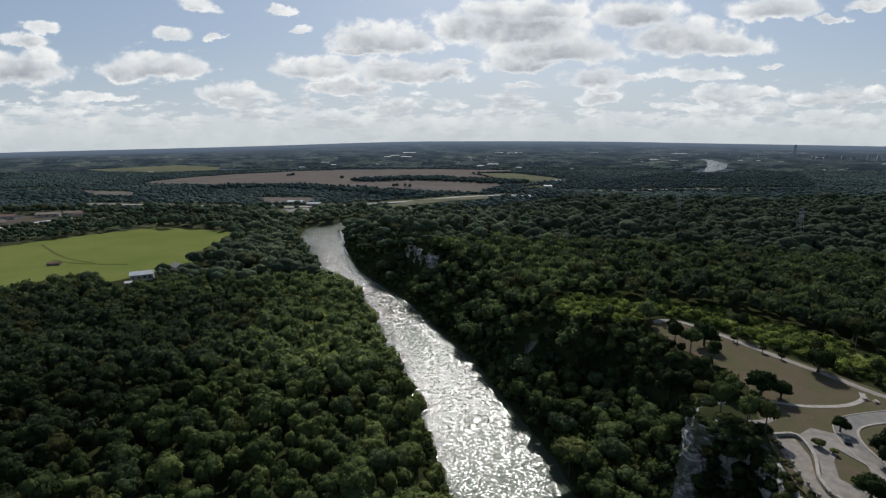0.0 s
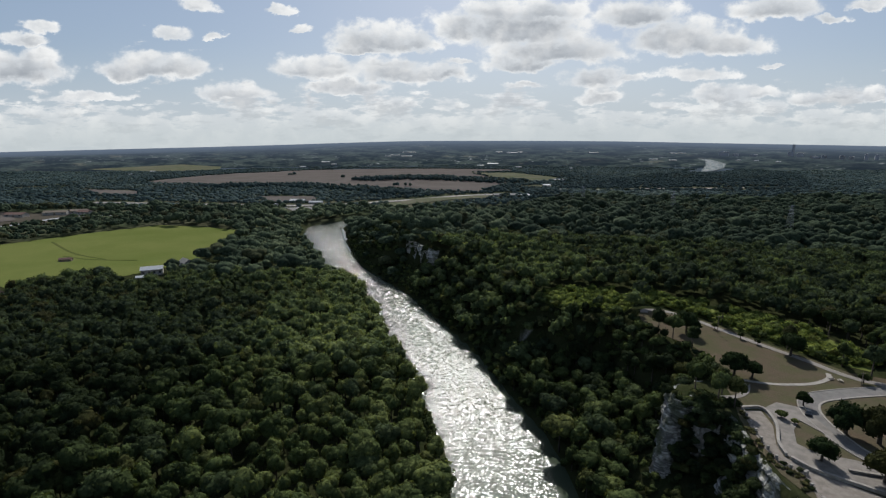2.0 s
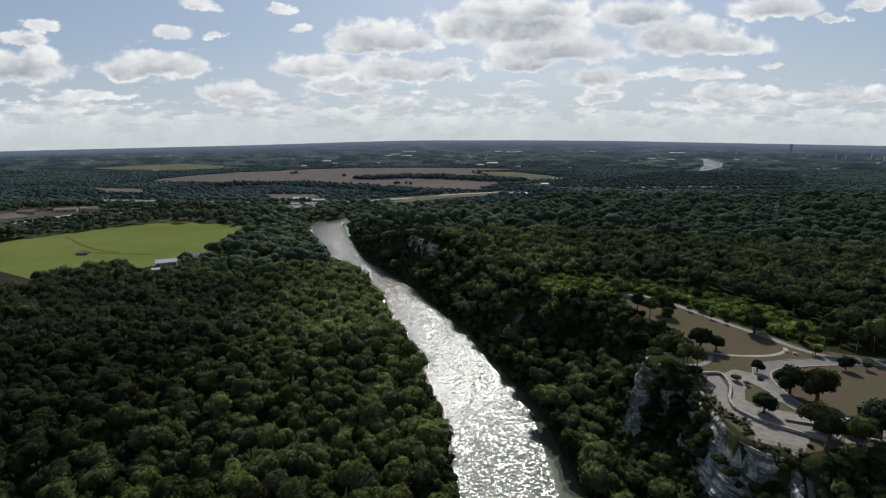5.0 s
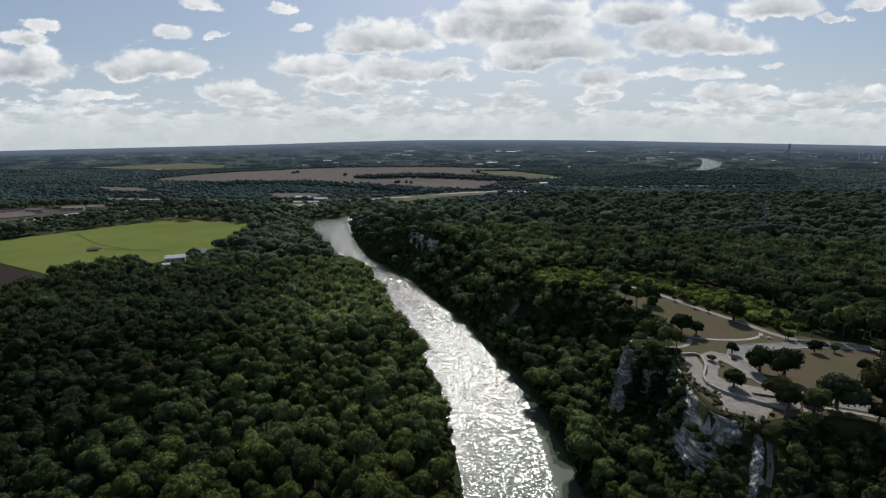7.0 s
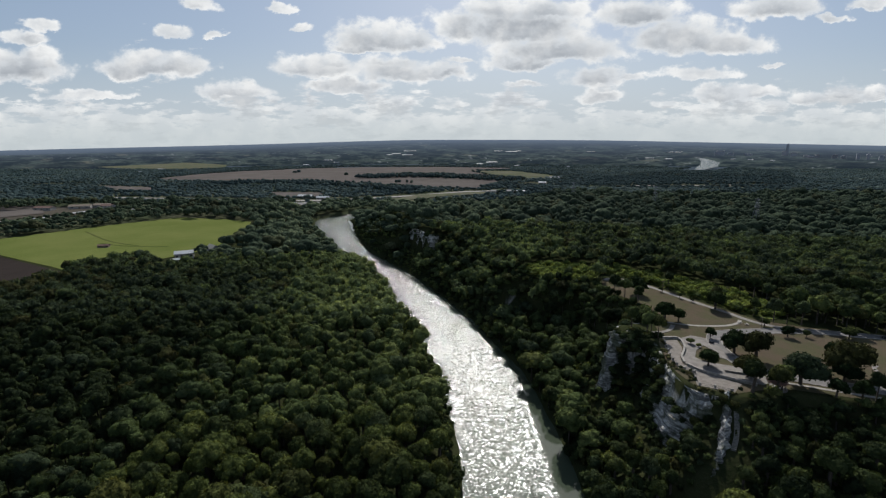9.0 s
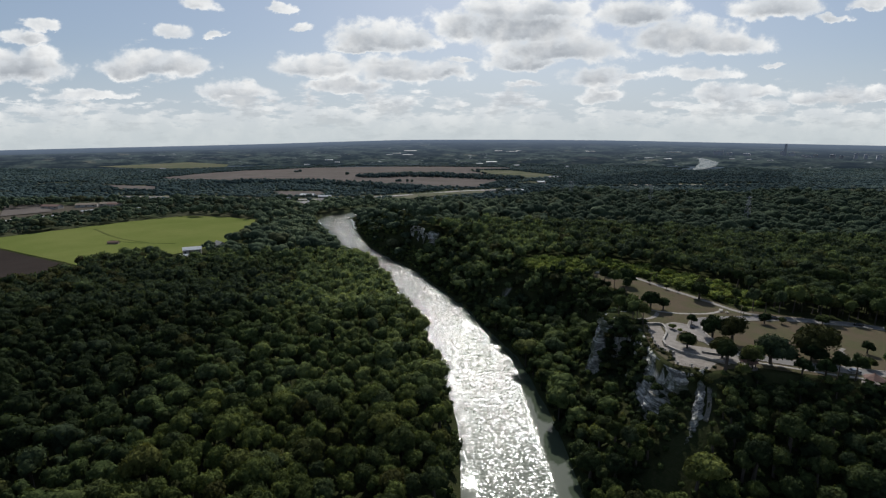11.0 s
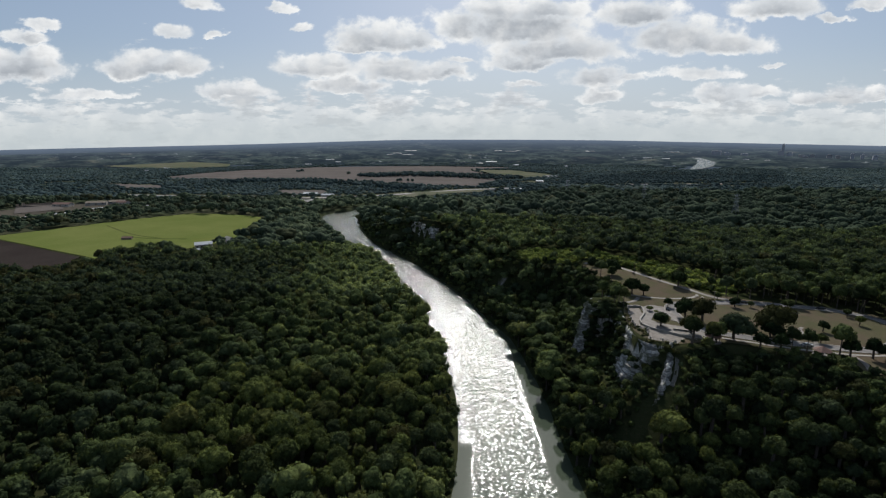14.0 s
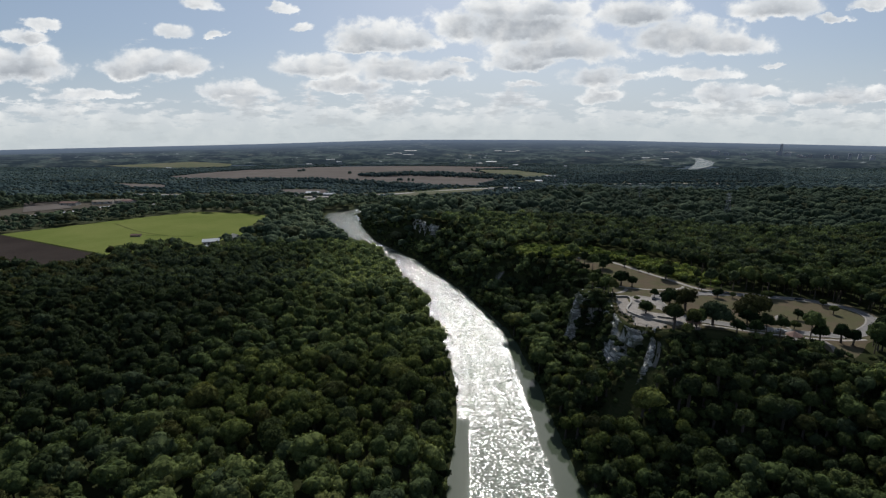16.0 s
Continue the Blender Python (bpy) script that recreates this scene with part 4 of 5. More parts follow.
def joined_trees(name, shapes, x, y, radius, tall, tint, mats, label, crown_from=0.24, trunk=True):
    """Woodland that nobody could count, as one mesh: crowns on the land, each turned and sized in its own way."""
    g = np.random.default_rng(len(x))
    z = height(x, y)
    pick = g.integers(0, len(shapes), len(x))
    turn = g.uniform(0, 2 * np.pi, len(x))
    V, F, I, S, T = [], [], [], [], []
    base = 0
    for k, (sv, sf, ss) in enumerate(shapes):
        m = np.nonzero(pick == k)[0]
        if not len(m):
            continue
        c, s = np.cos(turn[m])[:, None], np.sin(turn[m])[:, None]
        w = np.empty((len(m), len(sv), 3))
        w[..., 0] = (sv[:, 0] * c - sv[:, 1] * s) * radius[m, None] + x[m, None]
        w[..., 1] = (sv[:, 0] * s + sv[:, 1] * c) * radius[m, None] + y[m, None]
        w[..., 2] = sv[:, 2] / 1.25 * (tall[m, None] * (1 - crown_from)) + (z[m] + tall[m] * crown_from)[:, None]
        V.append(w.reshape(-1, 3))
        F.append((sf[None] + (np.arange(len(m)) * len(sv))[:, None, None]).reshape(-1, 3) + base)
        base += len(m) * len(sv)
        I.append(np.zeros(len(m) * len(sf), int))
        S.append(np.tile(ss, len(m)))
        T.append(np.repeat(tint[m], len(sf)))
    if trunk:
        tri = np.array([(1, 0), (-0.5, 0.87), (-0.5, -0.87)])
        w = np.empty((len(x), 6, 3))
        w[:, :3, :2] = tri[None] * (0.03 * tall)[:, None, None]
        w[:, 3:, :2] = tri[None] * (0.015 * tall)[:, None, None]
        w[..., 0] += x[:, None]
        w[..., 1] += y[:, None]
        w[:, :3, 2] = (z - 0.6)[:, None]
        w[:, 3:, 2] = (z + 0.6 * tall)[:, None]
        f = np.array([(0, 1, 4), (0, 4, 3), (1, 2, 5), (1, 5, 4), (2, 0, 3), (2, 3, 5)])
        V.append(w.reshape(-1, 3))
        F.append((f[None] + (np.arange(len(x)) * 6)[:, None, None]).reshape(-1, 3) + base)
        I.append(np.ones(len(x) * 6, int))
        S.append(np.ones(len(x) * 6, bool))
        T.append(np.repeat(tint, 6))
    me = tri_mesh(name, np.concatenate(V), np.concatenate(F), mats, np.concatenate(I), np.concatenate(S), np.concatenate(T))
    return tagged(new(name, me), label, "woodland", kind="stuff")


def scatter(x0, x1, y0, y1, gap, seed):
    g = np.random.default_rng(seed)
    a, b = np.meshgrid(np.arange(float(x0), x1, gap), np.arange(float(y0), y1, gap * 0.87))
    a[1::2] += gap / 2
    a, b = a.ravel(), b.ravel()
    return a + g.uniform(-0.36, 0.36, a.shape) * gap, b + g.uniform(-0.36, 0.36, a.shape) * gap


CLIFF_FOOT = (([(77, 133), (71, 127), (66, 116)], 5.5), ([(85, 100), (79, 92), (74, 82)], 5.5), ([(-26, 400), (-34, 376)], 10.0))


def keep_off(x, y, margin=0.0, scrub=False):
    """True where trees may stand."""
    d, side, half = along(RIVER, x, y)
    ok = d - half > margin + np.where(side < 0, 4.6, 1.6 + 3.2 * ease((y - 170) / 50))
    for poly in (PASTURE, PLOUGHED, FALLOW, LAWN, PARKING_GAP, ROADSIDE, [(-575, 486), (-345, 372), (-345, 352), (-560, 462)], [(-345, 358), (-316, 322), (-352, 284), (-432, 284)], [(-290, 408), (-270, 432), (-250, 420), (-228, 370), (-252, 352), (-278, 380)], [(-262, 452), (-240, 456), (-226, 420), (-246, 414)]):
        ok &= ~inside(poly, x, y)
    for line, w in ((VALLEY_ROAD, 11), (HIGHWAY, 22), (UPPER_DRIVE, 4), (ROAD_LOOP, 6)):
        ok &= along(line, x, y)[0] > w
    p = along(RIM, x, y)[0]
    ok &= ~((p < 4.0) & (y > 77) & (y < 150) & (x < 103))
    if not scrub:
        ok &= ~((p < 15.0) & ~inside(PLATEAU, x, y) & (y > 80) & (y < 120) & (x < 104))
    ok &= ~inside(HIGHWAY_GAP, x, y)
    for poly in GOLD_FIELDS:
        ok &= ~inside(poly, x, y)
    ok &= along([(99, 82), (96, 74), (92, 66), (86, 60), (79, 53), (70, 46)], x, y)[0] > (3.6 if scrub else 6.4)
    ok &= along([(-285, 432), (-258, 450)], x, y)[0] > 13
    if not scrub:
        for line, w in CLIFF_FOOT:
            ok &= along(line, x, y)[0] > w
    return ok


def in_sight(x, y, side=40):
    return np.abs(x) < 0.93 * (y + 140) + side


FINE = [crown_shape(10 + k, 12, 540, 0.075, fine=True) for k in range(6)]
NEAR = [crown_shape(30 + k, 6 + k % 3, 140, 0.085, fine=True) for k in range(7)]
MIDDLE = [crown_shape(50 + k, 6, 56, 0.13) for k in range(6)]
MID = [crown_shape(60 + k, 5, 0, 0.12, 0.62, core=1.05) for k in range(8)]
FAR = [crown_shape(70 + k, 2, 0, 0.34, core=1.2) for k in range(5)]

x, y = scatter(-520, 760, -30, 390, 7.3, 5)
ok = keep_off(x, y) & in_sight(x, y)
x, y = x[ok], y[ok]
picked = ((np.abs(x + 52) < 56) & (y > 22) & (y < 106)) | ((x > 50) & (x < 150) & (y > 12) & (y < 84))
g = np.random.default_rng(8)


def sizes(x, y, seed):
    g = np.random.default_rng(seed)
    r = np.clip(g.lognormal(math.log(4.4), 0.26, len(x)), 2.6, 7.8) * (1 + 0.14 * rough(x, y, 45, 2))
    h = r * g.uniform(1.3, 1.8, len(x)) + 5.2
    tint = np.clip(g.uniform(0, 1, len(x)) * 0.85 + 0.22 * rough(x, y, 70, 9) + 0.08, 0, 1)
    bench = (along(RIM, x, y)[0] < 45) & ~inside(PLATEAU, x, y) & (y > 84)
    gap_, side_, half_ = along(RIVER, x, y)
    shore = gap_ - half_
    # Sunlit strip by the left bank and dimmer woods inland, put into the tint.
    tint = np.clip(tint + np.where(side_ < 0, 0.42 * (1 - ease(shore / 130)) - 0.16 * ease((shore - 90) / 160), 0.0), 0, 1)
    # Cloud shadow over the left woods, painted as a darker tree tint.
    cloud_shaded = ease((-88 - x) / 62) * ease((y - 5) / 70) * (1 - ease((y - 290) / 120))
    tint = np.clip(tint * (1 - 0.75 * cloud_shaded), 0, 1)
    tint = np.where((x > 100) & (y > 200), tint * 0.5, tint)
    edge = along(RIM, x, y)[0]
    below = ~inside(PLATEAU, x, y) & (x > 40) & (y > 45) & (y < 245)
    brow = np.clip(34.3 - 0.062 * (x - 100), 19, 34.0) + 1.5 - height(x, y)
    cap = np.where(below, np.maximum(brow, 3.2), 40.0)
    foot = ~inside(PLATEAU, x, y) & (edge < 32) & (y > 58) & (y < 150)
    h = np.where(bench, h * 0.9, h) * np.where(foot, 0.66, 1.0)
    r = np.where(foot, r * 0.78, r)
    return np.minimum(r, cap * 0.62), np.minimum(h, cap), tint


r, h, tint = sizes(x, y, 12)
m = ~picked
near = m & (y < 215)
joined_trees("woodland", NEAR, x[near], y[near], r[near], h[near], tint[near], [M_WOODS, M_BARK], "dense dark green broadleaf woodland on both banks", 0.36)
m &= y >= 215
joined_trees("woodland", MIDDLE, x[m], y[m], r[m] * 1.04, h[m], tint[m], [M_BEND, M_BARK], "dense dark green woodland round the river bend", 0.34, False)
qx, qy = scatter(50, 190, 170, 270, 3.4, 25)
ok = (inside(GOLD_FIELDS[0], qx, qy) | inside(GOLD_FIELDS[1], qx, qy)) & (rough(qx, qy, 12, 61, 2) < 0.35)
qx, qy = qx[ok], qy[ok]
g = np.random.default_rng(26)
qr = g.uniform(1.8, 4.0, len(qx))
joined_trees("scrub", MIDDLE, qx, qy, qr, qr * g.uniform(0.9, 1.5, len(qx)), g.uniform(0, 1, len(qx)), [M_GOLD, M_BARK], "bright yellow-green scrub behind the park", 0.0, False)

# thicket between the trees of the bluff's foot and along the water
ux, uy = scatter(-150, 170, 0, 600, 4.1, 21)
bank_gap, bank_side, bank_half = along(RIVER, ux, uy)
low_ground = ~inside(PLATEAU, ux, uy) & (bank_side > 0)
fringe = (bank_gap - bank_half < 9) & (bank_gap - bank_half > 1.8)
ok = (keep_off(ux, uy, scrub=True) & low_ground) | (fringe & (bank_gap > bank_half + 0.4))
ok &= in_sight(ux, uy) & ((ux > -70) | (uy > 380)) & ((uy < 400) | (along(RIM, ux, uy)[0] < 60))
ux, uy = ux[ok], uy[ok]
g = np.random.default_rng(22)
ur = g.uniform(1.8, 3.4, len(ux))
for line, w in CLIFF_FOOT:
    ur = np.where(along(line, ux, uy)[0] < w + 1, np.minimum(ur, 1.9), ur)
ur = np.where(along([(99, 82), (92, 66), (79, 53), (70, 46)], ux, uy)[0] < 8.5, np.minimum(ur, 1.6), ur)
ur = np.where((along(RIM, ux, uy)[0] < 15) & (uy > 78) & (uy < 122) & (ux < 104), np.minimum(ur, 1.7), ur)
joined_trees("thicket", MIDDLE, ux, uy, ur, ur * g.uniform(1.3, 2.0, len(ux)), g.uniform(0, 1, len(ux)), [M_WOODS, M_BARK], "dense green thicket under the bluff and along the banks", 0.0, False)

tree_crowns = [tri_mesh("crown", fv, ff, [M_TREE], None, fs) for fv, ff, fs in FINE]
slope_crowns = [tri_mesh("crown", fv, ff, [M_SLOPE], None, fs) for fv, ff, fs in FINE]
tree_trunks = []
for k in range(3):
    bm = trunk_shape(k, 4)
    me = bpy.data.meshes.new("trunk")
    bm.to_mesh(me)
    bm.free()
    me.materials.append(M_BARK)
    tree_trunks.append(me)


def tree(px, py, radius, tall, turn, crown_me, trunk_me, label, category="tree", group="", name="tree", low=0.38, lift=0.0):
    """One tree: a tapered trunk with limbs, and a ragged crown."""
    ob = thing(name, pose(px, py, hz(px, py) + lift, 0, 0, math.degrees(turn)), label, category, group)
    t = new("trunk", trunk_me)
    t.parent, t.scale = ob, (tall, tall, tall)
    c = new("crown", crown_me)
    c.parent, c.location, c.scale = ob, (0, 0, tall * low), (radius, radius, tall * (1 - low) / 1.25)
    return ob


chosen = np.nonzero(picked)[0]
for i in chosen[:330]:
    left_bank = x[i] < 20
    k_ = 0.94 if left_bank else 0.84
    tree(x[i], y[i], r[i] * k_, h[i] * k_, i * 1.7, (tree_crowns if left_bank or (x[i] < 96 and i % 3) else slope_crowns)[i % 6], tree_trunks[i % 3],
         ("green broadleaf tree in dense riverside woods" if left_bank else "dark green broadleaf tree on the wooded slope"), group="riverside trees" if left_bank else "slope trees")
rest = chosen[330:]
if len(rest):
    joined_trees("woodland", NEAR, x[rest], y[rest], r[rest], h[rest], tint[rest], [M_WOODS, M_BARK], "dark green trees of the lower slope")

# the woods go on behind, up both banks
x, y = scatter(-190, 230, -260, -30, 8.6, 15)
ok = keep_off(x, y)
x, y = x[ok], y[ok]
r, h, tint = sizes(x, y, 17)
joined_trees("woodland", MID, x, y, r * 1.1, h, tint, [M_WOODS], "dense dark green woodland going on along both banks", trunk=False, crown_from=0.36)

x, y = scatter(-1000, 1300, 390, 860, 11.6, 6)
ok = keep_off(x, y) & in_sight(x, y)
x, y = x[ok], y[ok]
r, h, tint = sizes(x, y, 13)
r = r * np.random.default_rng(16).lognormal(-0.06, 0.28, len(x))
h = np.maximum(h + 3.5 * rough(x, y, 75, 41) + 0.6 * (r - 5.0), 7.0)
belt = inside(ROAD_BELT, x, y)
h, r = np.where(belt, h * 0.8, h), np.where(belt, r * 0.85, r)
joined_trees("woodland", MID, x, y, r * 1.5, h * 1.05, tint, [M_MID], "unbroken dark green woodland of the valley and plateau", trunk=False, crown_from=0.22)


def farmland(x, y):
    ok = np.ones(len(x), bool)
    for poly in [STUBBLE] + [f[0] for f in SMALL_FIELDS]:
        ok &= ~inside(poly, x, y)
    ok &= along(HIGHWAY, x, y)[0] > 26
    ok &= along([(1040, 1975), (1160, 2100), (1420, 2500), (1640, 2950)], x, y)[0] > 70
    return ok


x, y = scatter(-2200, 2400, 860, 2050, 13.5, 7)
ok = keep_off(x, y) & in_sight(x, y) & farmland(x, y) & (rough(x, y, 260, 31) < 0.66)
hedge = np.zeros(len(x), bool)
for line, w in (([(-560, 1300), (-439, 1330), (-220, 1215), (-100, 1110)], 46), ([(-222, 1560), (-120, 1610), (0, 1590), (85, 1520), (187, 1460)], 66), ([(-130, 1330), (-70, 1310)], 5), ([(-330, 1620), (-325, 1625)], 8), ([(-560, 1790), (-548, 1795)], 9)):
    hedge |= along(line, x, y)[0] < w
ok |= hedge & in_sight(x, y)
ok_ = ok
x, y = x[ok], y[ok]
g = np.random.default_rng(14)
# Trees inside this outline are tinted dark to imitate a cloud's shadow.
CLOUD_SHADED_HILL = [(250, 1130), (486, 1475), (900, 1930), (1298, 2147), (1348, 1855), (1000, 1326), (760, 1040), (480, 1080)]
tint = np.clip(0.62 + 0.7 * rough(x, y, 210, 35) + g.uniform(-0.25, 0.25, len(x)), 0, 1)
belt = hedge[ok_] & (y > 1000)
tint = np.where(inside(CLOUD_SHADED_HILL, x, y) | belt, tint * 0.15, tint)
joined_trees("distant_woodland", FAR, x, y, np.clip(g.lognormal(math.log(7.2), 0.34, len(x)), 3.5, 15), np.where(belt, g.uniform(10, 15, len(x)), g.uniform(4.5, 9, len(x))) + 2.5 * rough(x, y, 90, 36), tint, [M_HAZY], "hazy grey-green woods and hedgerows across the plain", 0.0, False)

# far country, drawn in beyond two kilometres
x, y = scatter(-2700, 2700, 1300, 2760, 17, 9)
d = np.hypot(x, y)
true = unfold(d)
tx, ty = x / d * true, y / d * true
ok = (d > 1980) & (d < 2600 + 110 * rough(x, y, 150, 51)) & (np.abs(x) < 0.95 * y + 60) & farmland(tx, ty) & (rough(x * 0.45, y, 110, 33) < 0.35 - 0.5 * ease((d - 2300) / 400))
x, y = x[ok], y[ok]
g = np.random.default_rng(15)
tint = np.clip(0.5 + 0.55 * rough(x, y, 240, 35) + g.uniform(-0.2, 0.2, len(x)), 0, 1)
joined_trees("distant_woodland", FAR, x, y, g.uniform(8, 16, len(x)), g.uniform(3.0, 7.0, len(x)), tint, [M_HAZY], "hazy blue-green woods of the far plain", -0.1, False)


# ---- the park on the bluff ----
OAKS = [tri_mesh("crown", fv, ff, [M_OAK], None, fs) for fv, ff, fs in [crown_shape(90 + k, 13, 620, 0.075, 0.62, 0.9, fine=True) for k in range(4)]]
PARK_TREES = [(103, 102, 4.2, 6.6), (122, 117, 5.2, 9.5), (128, 112, 6.0, 11.5), (113.5, 94, 5.4, 8.0), (121.5, 87.5, 4.6, 7.5), (131, 90.5, 7.4, 11.5),
              (138, 82.5, 3.4, 6.2), (146.5, 81.5, 3.4, 6.4), (120.5, 133, 2.4, 4.6), (108.5, 153, 5.4, 9.0), (115, 152, 3.8, 6.5), (112, 197, 6.2, 9.5),
              (146, 176, 5.8, 9.5), (107, 216, 2.8, 4.8), (160.5, 140, 3.2, 5.2), (165, 120, 2.8, 5.6), (155, 99, 9.0, 13.5), (150, 94, 5.0, 8.0),
              (185, 108, 2.6, 5.2), (174, 78, 3.6, 7.6), (183, 77, 3.4, 8.6), (187, 75, 3.0, 7.2), (196, 70, 4.0, 7.0), (206, 80, 4.4, 7.6)]
SMALL_TREES = [(129, 204, 1.7, 3.2), (135, 193, 1.7, 3.2), (139, 187, 1.5, 2.8), (158, 153, 2.6, 4.2), (170, 141, 2.2, 3.4), (214, 121, 2.6, 5.0),
               (218, 134, 2.4, 4.4), (191, 142, 4.2, 5.6), (104.5, 108, 1.4, 1.9), (107, 124, 2.2, 2.6), (172, 92, 3.2, 4.4), (109, 121, 1.3, 1.7)]
for i, (px, py, r_, h_) in enumerate(PARK_TREES):
    h_ = h_ * 1.12
    tree(px, py, r_, h_, i * 2.1, OAKS[i % 4], tree_trunks[i % 3],
         "dark live oak with a broad crown on the dry lawn" if r_ > 4 else "slender dark tree standing on the park lawn", group="park trees", name="oak_tree", low=0.20, lift=0.1)
for i, (px, py, r_, h_) in enumerate(SMALL_TREES):
    tree(px, py, r_, h_, i * 1.3, tree_crowns[i % 6], tree_trunks[i % 3], "small green tree beside the park drive", group="small park trees", low=0.22, lift=0.1)

SHRUBS = [tri_mesh("shrub", fv, ff, [M_SLOPE], None, fs) for fv, ff, fs in [crown_shape(110 + k, 8, 240, 0.10, fine=True) for k in range(3)]]


def shrub(px, py, pz, r_, label, group):
    ob = new("shrub", SHRUBS[int(px * 7 + py * 3) % 3])
    ob.matrix_world = pose(px, py, pz - 0.25 * r_, 0, 0, px * 37 % 360) @ Matrix.Diagonal((r_, r_, r_ * 0.95, 1))
    return tagged(ob, label, "shrub", group)


# shrubs that hang on the ledges and stand along the rim
face = dense([p for p in RIM if 78 <= p[1] <= 151 and p[0] < 102], 1.0)
g = np.random.default_rng(77)
for k in range(110):
    i = int(g.integers(2, len(face) - 2))
    run = (face[i + 1] - face[i - 1]).normalized()
    q = float(g.uniform(0.0, 1.0)) ** 0.8
    if 91 < face[i].y < 99 and q < 0.75:
        continue
    if math.dist(face[i], (79.5, 138)) < 4.0:
        continue
    reach = 1.6 + 5.6 * q
    shrub(face[i].x + run.y * reach, face[i].y - run.x * reach, 33.6 - 24 * q, float(g.uniform(1.2, 3.4)) * (1.25 if q > 0.5 else 0.85), "green shrub clinging to the limestone ledges", "cliff shrubs")
for k in range(46):
    i = int(g.integers(int(len(face) * 0.02), int(len(face) * 0.62)))
    run = (face[i + 1] - face[i - 1]).normalized()
    q = float(g.uniform(0.0, 0.5))
    if math.dist(face[i], (79.5, 138)) < 4.5:
        continue
    shrub(face[i].x + run.y * (1.0 + 6 * q), face[i].y - run.x * (1.0 + 6 * q), 33.2 - 22 * q, float(g.uniform(1.9, 3.6)), "dark green bush overhanging the cliff", "cliff bushes")
for k in range(110):
    i = int(g.integers(0, len(face)))
    if not 100 < face[i].y < 134.5 or math.dist(face[i], (79.5, 138)) < 5.5:
        continue
    run = (face[i + 1 if i < len(face) - 1 else i] - face[i - 1 if i else 0]).normalized()
    q = float(g.uniform(0.02, 0.8))
    shrub(face[i].x + run.y * (2.0 + 6.4 * q), face[i].y - run.x * (2.0 + 6.4 * q), 33.4 - 22 * q, float(g.uniform(1.4, 2.9)), "dark green bush rooted in the cliff face", "cliff bushes")
for k in range(24):
    t, q = float(g.uniform()), float(g.uniform(0.0, 0.95))
    out_ = 3.4 + 7.0 * q
    shrub(82.6 + 8.4 * t - 0.78 * out_, 133.6 - 7.1 * t - 0.62 * out_, 33.0 - 20 * q, float(g.uniform(1.7, 3.1)), "dark green bush covering the cliff face", "cliff bushes")
for k in range(30):
    px, py = 80.5 + 17 * float(g.uniform()), 131 + 9.0 * float(g.uniform())
    shrub(px, py, 33.2, float(g.uniform(1.6, 3.2)), "dark green shrub along the cliff rim", "rim shrubs")
for k in range(26):
    t = float(g.uniform())
    px, py = 101 - 20 * t + float(g.uniform(-3.5, 4.5)), 79 - 25 * t + float(g.uniform(-3, 3))
    shrub(px, py, 34 - 25 * t - 2.0 * float(g.uniform()), float(g.uniform(1.0, 2.4)), "green shrub among the rocks of the spur", "spur shrubs")
for px, py in ((92.4, 91), (93.2, 93.6), (92.0, 101), (90.8, 104.5), (91, 97), (94.6, 98.2), (99, 80.6), (105, 84)):
    shrub(px, py, 33.9, 1.1, "yellowing low shrub at the terrace edge", "terrace shrubs")


M_DRYTUFT = foliage("dry_grass", (0.060, 0.058, 0.024), (0.115, 0.105, 0.042), (0.185, 0.165, 0.075), False, clump=3.0)
TUFTS = [tri_mesh("tuft", fv, ff, [M_DRYTUFT], None, fs) for fv, ff, fs in [crown_shape(130 + k, 7, 200, 0.13, fine=True) for k in range(2)]]
edge_line = dense([(96.3, 129), (93.4, 119.5), (90.4, 108), (90.0, 100), (92.6, 96.4), (90.0, 88), (90.4, 84.6), (96.6, 82.6), (101, 80)], 0.8)
for k in range(64):
    p = edge_line[int(g.integers(0, len(edge_line)))]
    r_ = float(g.uniform(0.45, 1.15))
    px, py = p.x + float(g.uniform(-0.8, 1.2)), p.y + float(g.uniform(-0.9, 0.9))
    ob = new("grass_tuft", TUFTS[k % 2])
    ob.matrix_world = pose(px, py, hz(px, py) - 0.2 * r_ + 0.1, 0, 0, k * 71) @ Matrix.Diagonal((r_, r_, r_ * 0.7, 1))
    tagged(ob, "yellowed grass tuft at the terrace's outer edge", "grass", "terrace tufts")


def wall_run(name, points, high, wide, lift, label, cap=0.35, step=1.6):
    """A low stone wall with a coping, laid in lengths that follow the ground."""
    ob = thing(name, pose(points[0][0], points[0][1], hz(*points[0]) + lift), label, "wall", kind="structure")
    inv = ob.matrix_world.inverted()
    for piece, w, a, b, mat in (("wall_body", wide, 0.0, high, M_WALLSTONE), ("coping", wide + cap, high, high + 0.16, M_KERB)):
        bm = strip(points, w, lift + b, b - a, step)
        bmesh.ops.transform(bm, matrix=inv, verts=bm.verts)
        part(piece, bm, mat, ob)
    return ob


wall_run("low_wall", [(98, 129.4), (104, 128.8), (102.2, 119.5), (96.6, 110), (95, 104.2)], 0.9, 0.5, 0.1, "curved pale limestone wall between plaza and terrace")
wall_run("low_wall", [(95.4, 103), (98.6, 97.2), (107.5, 90), (113, 87.2)], 0.9, 0.5, 0.1, "long pale stone wall above the lower terrace")
wall_run("low_wall", [(107.2, 97.8), (111, 96.8), (115, 96)], 0.6, 0.45, 0.25, "short stone seat wall on the plaza")


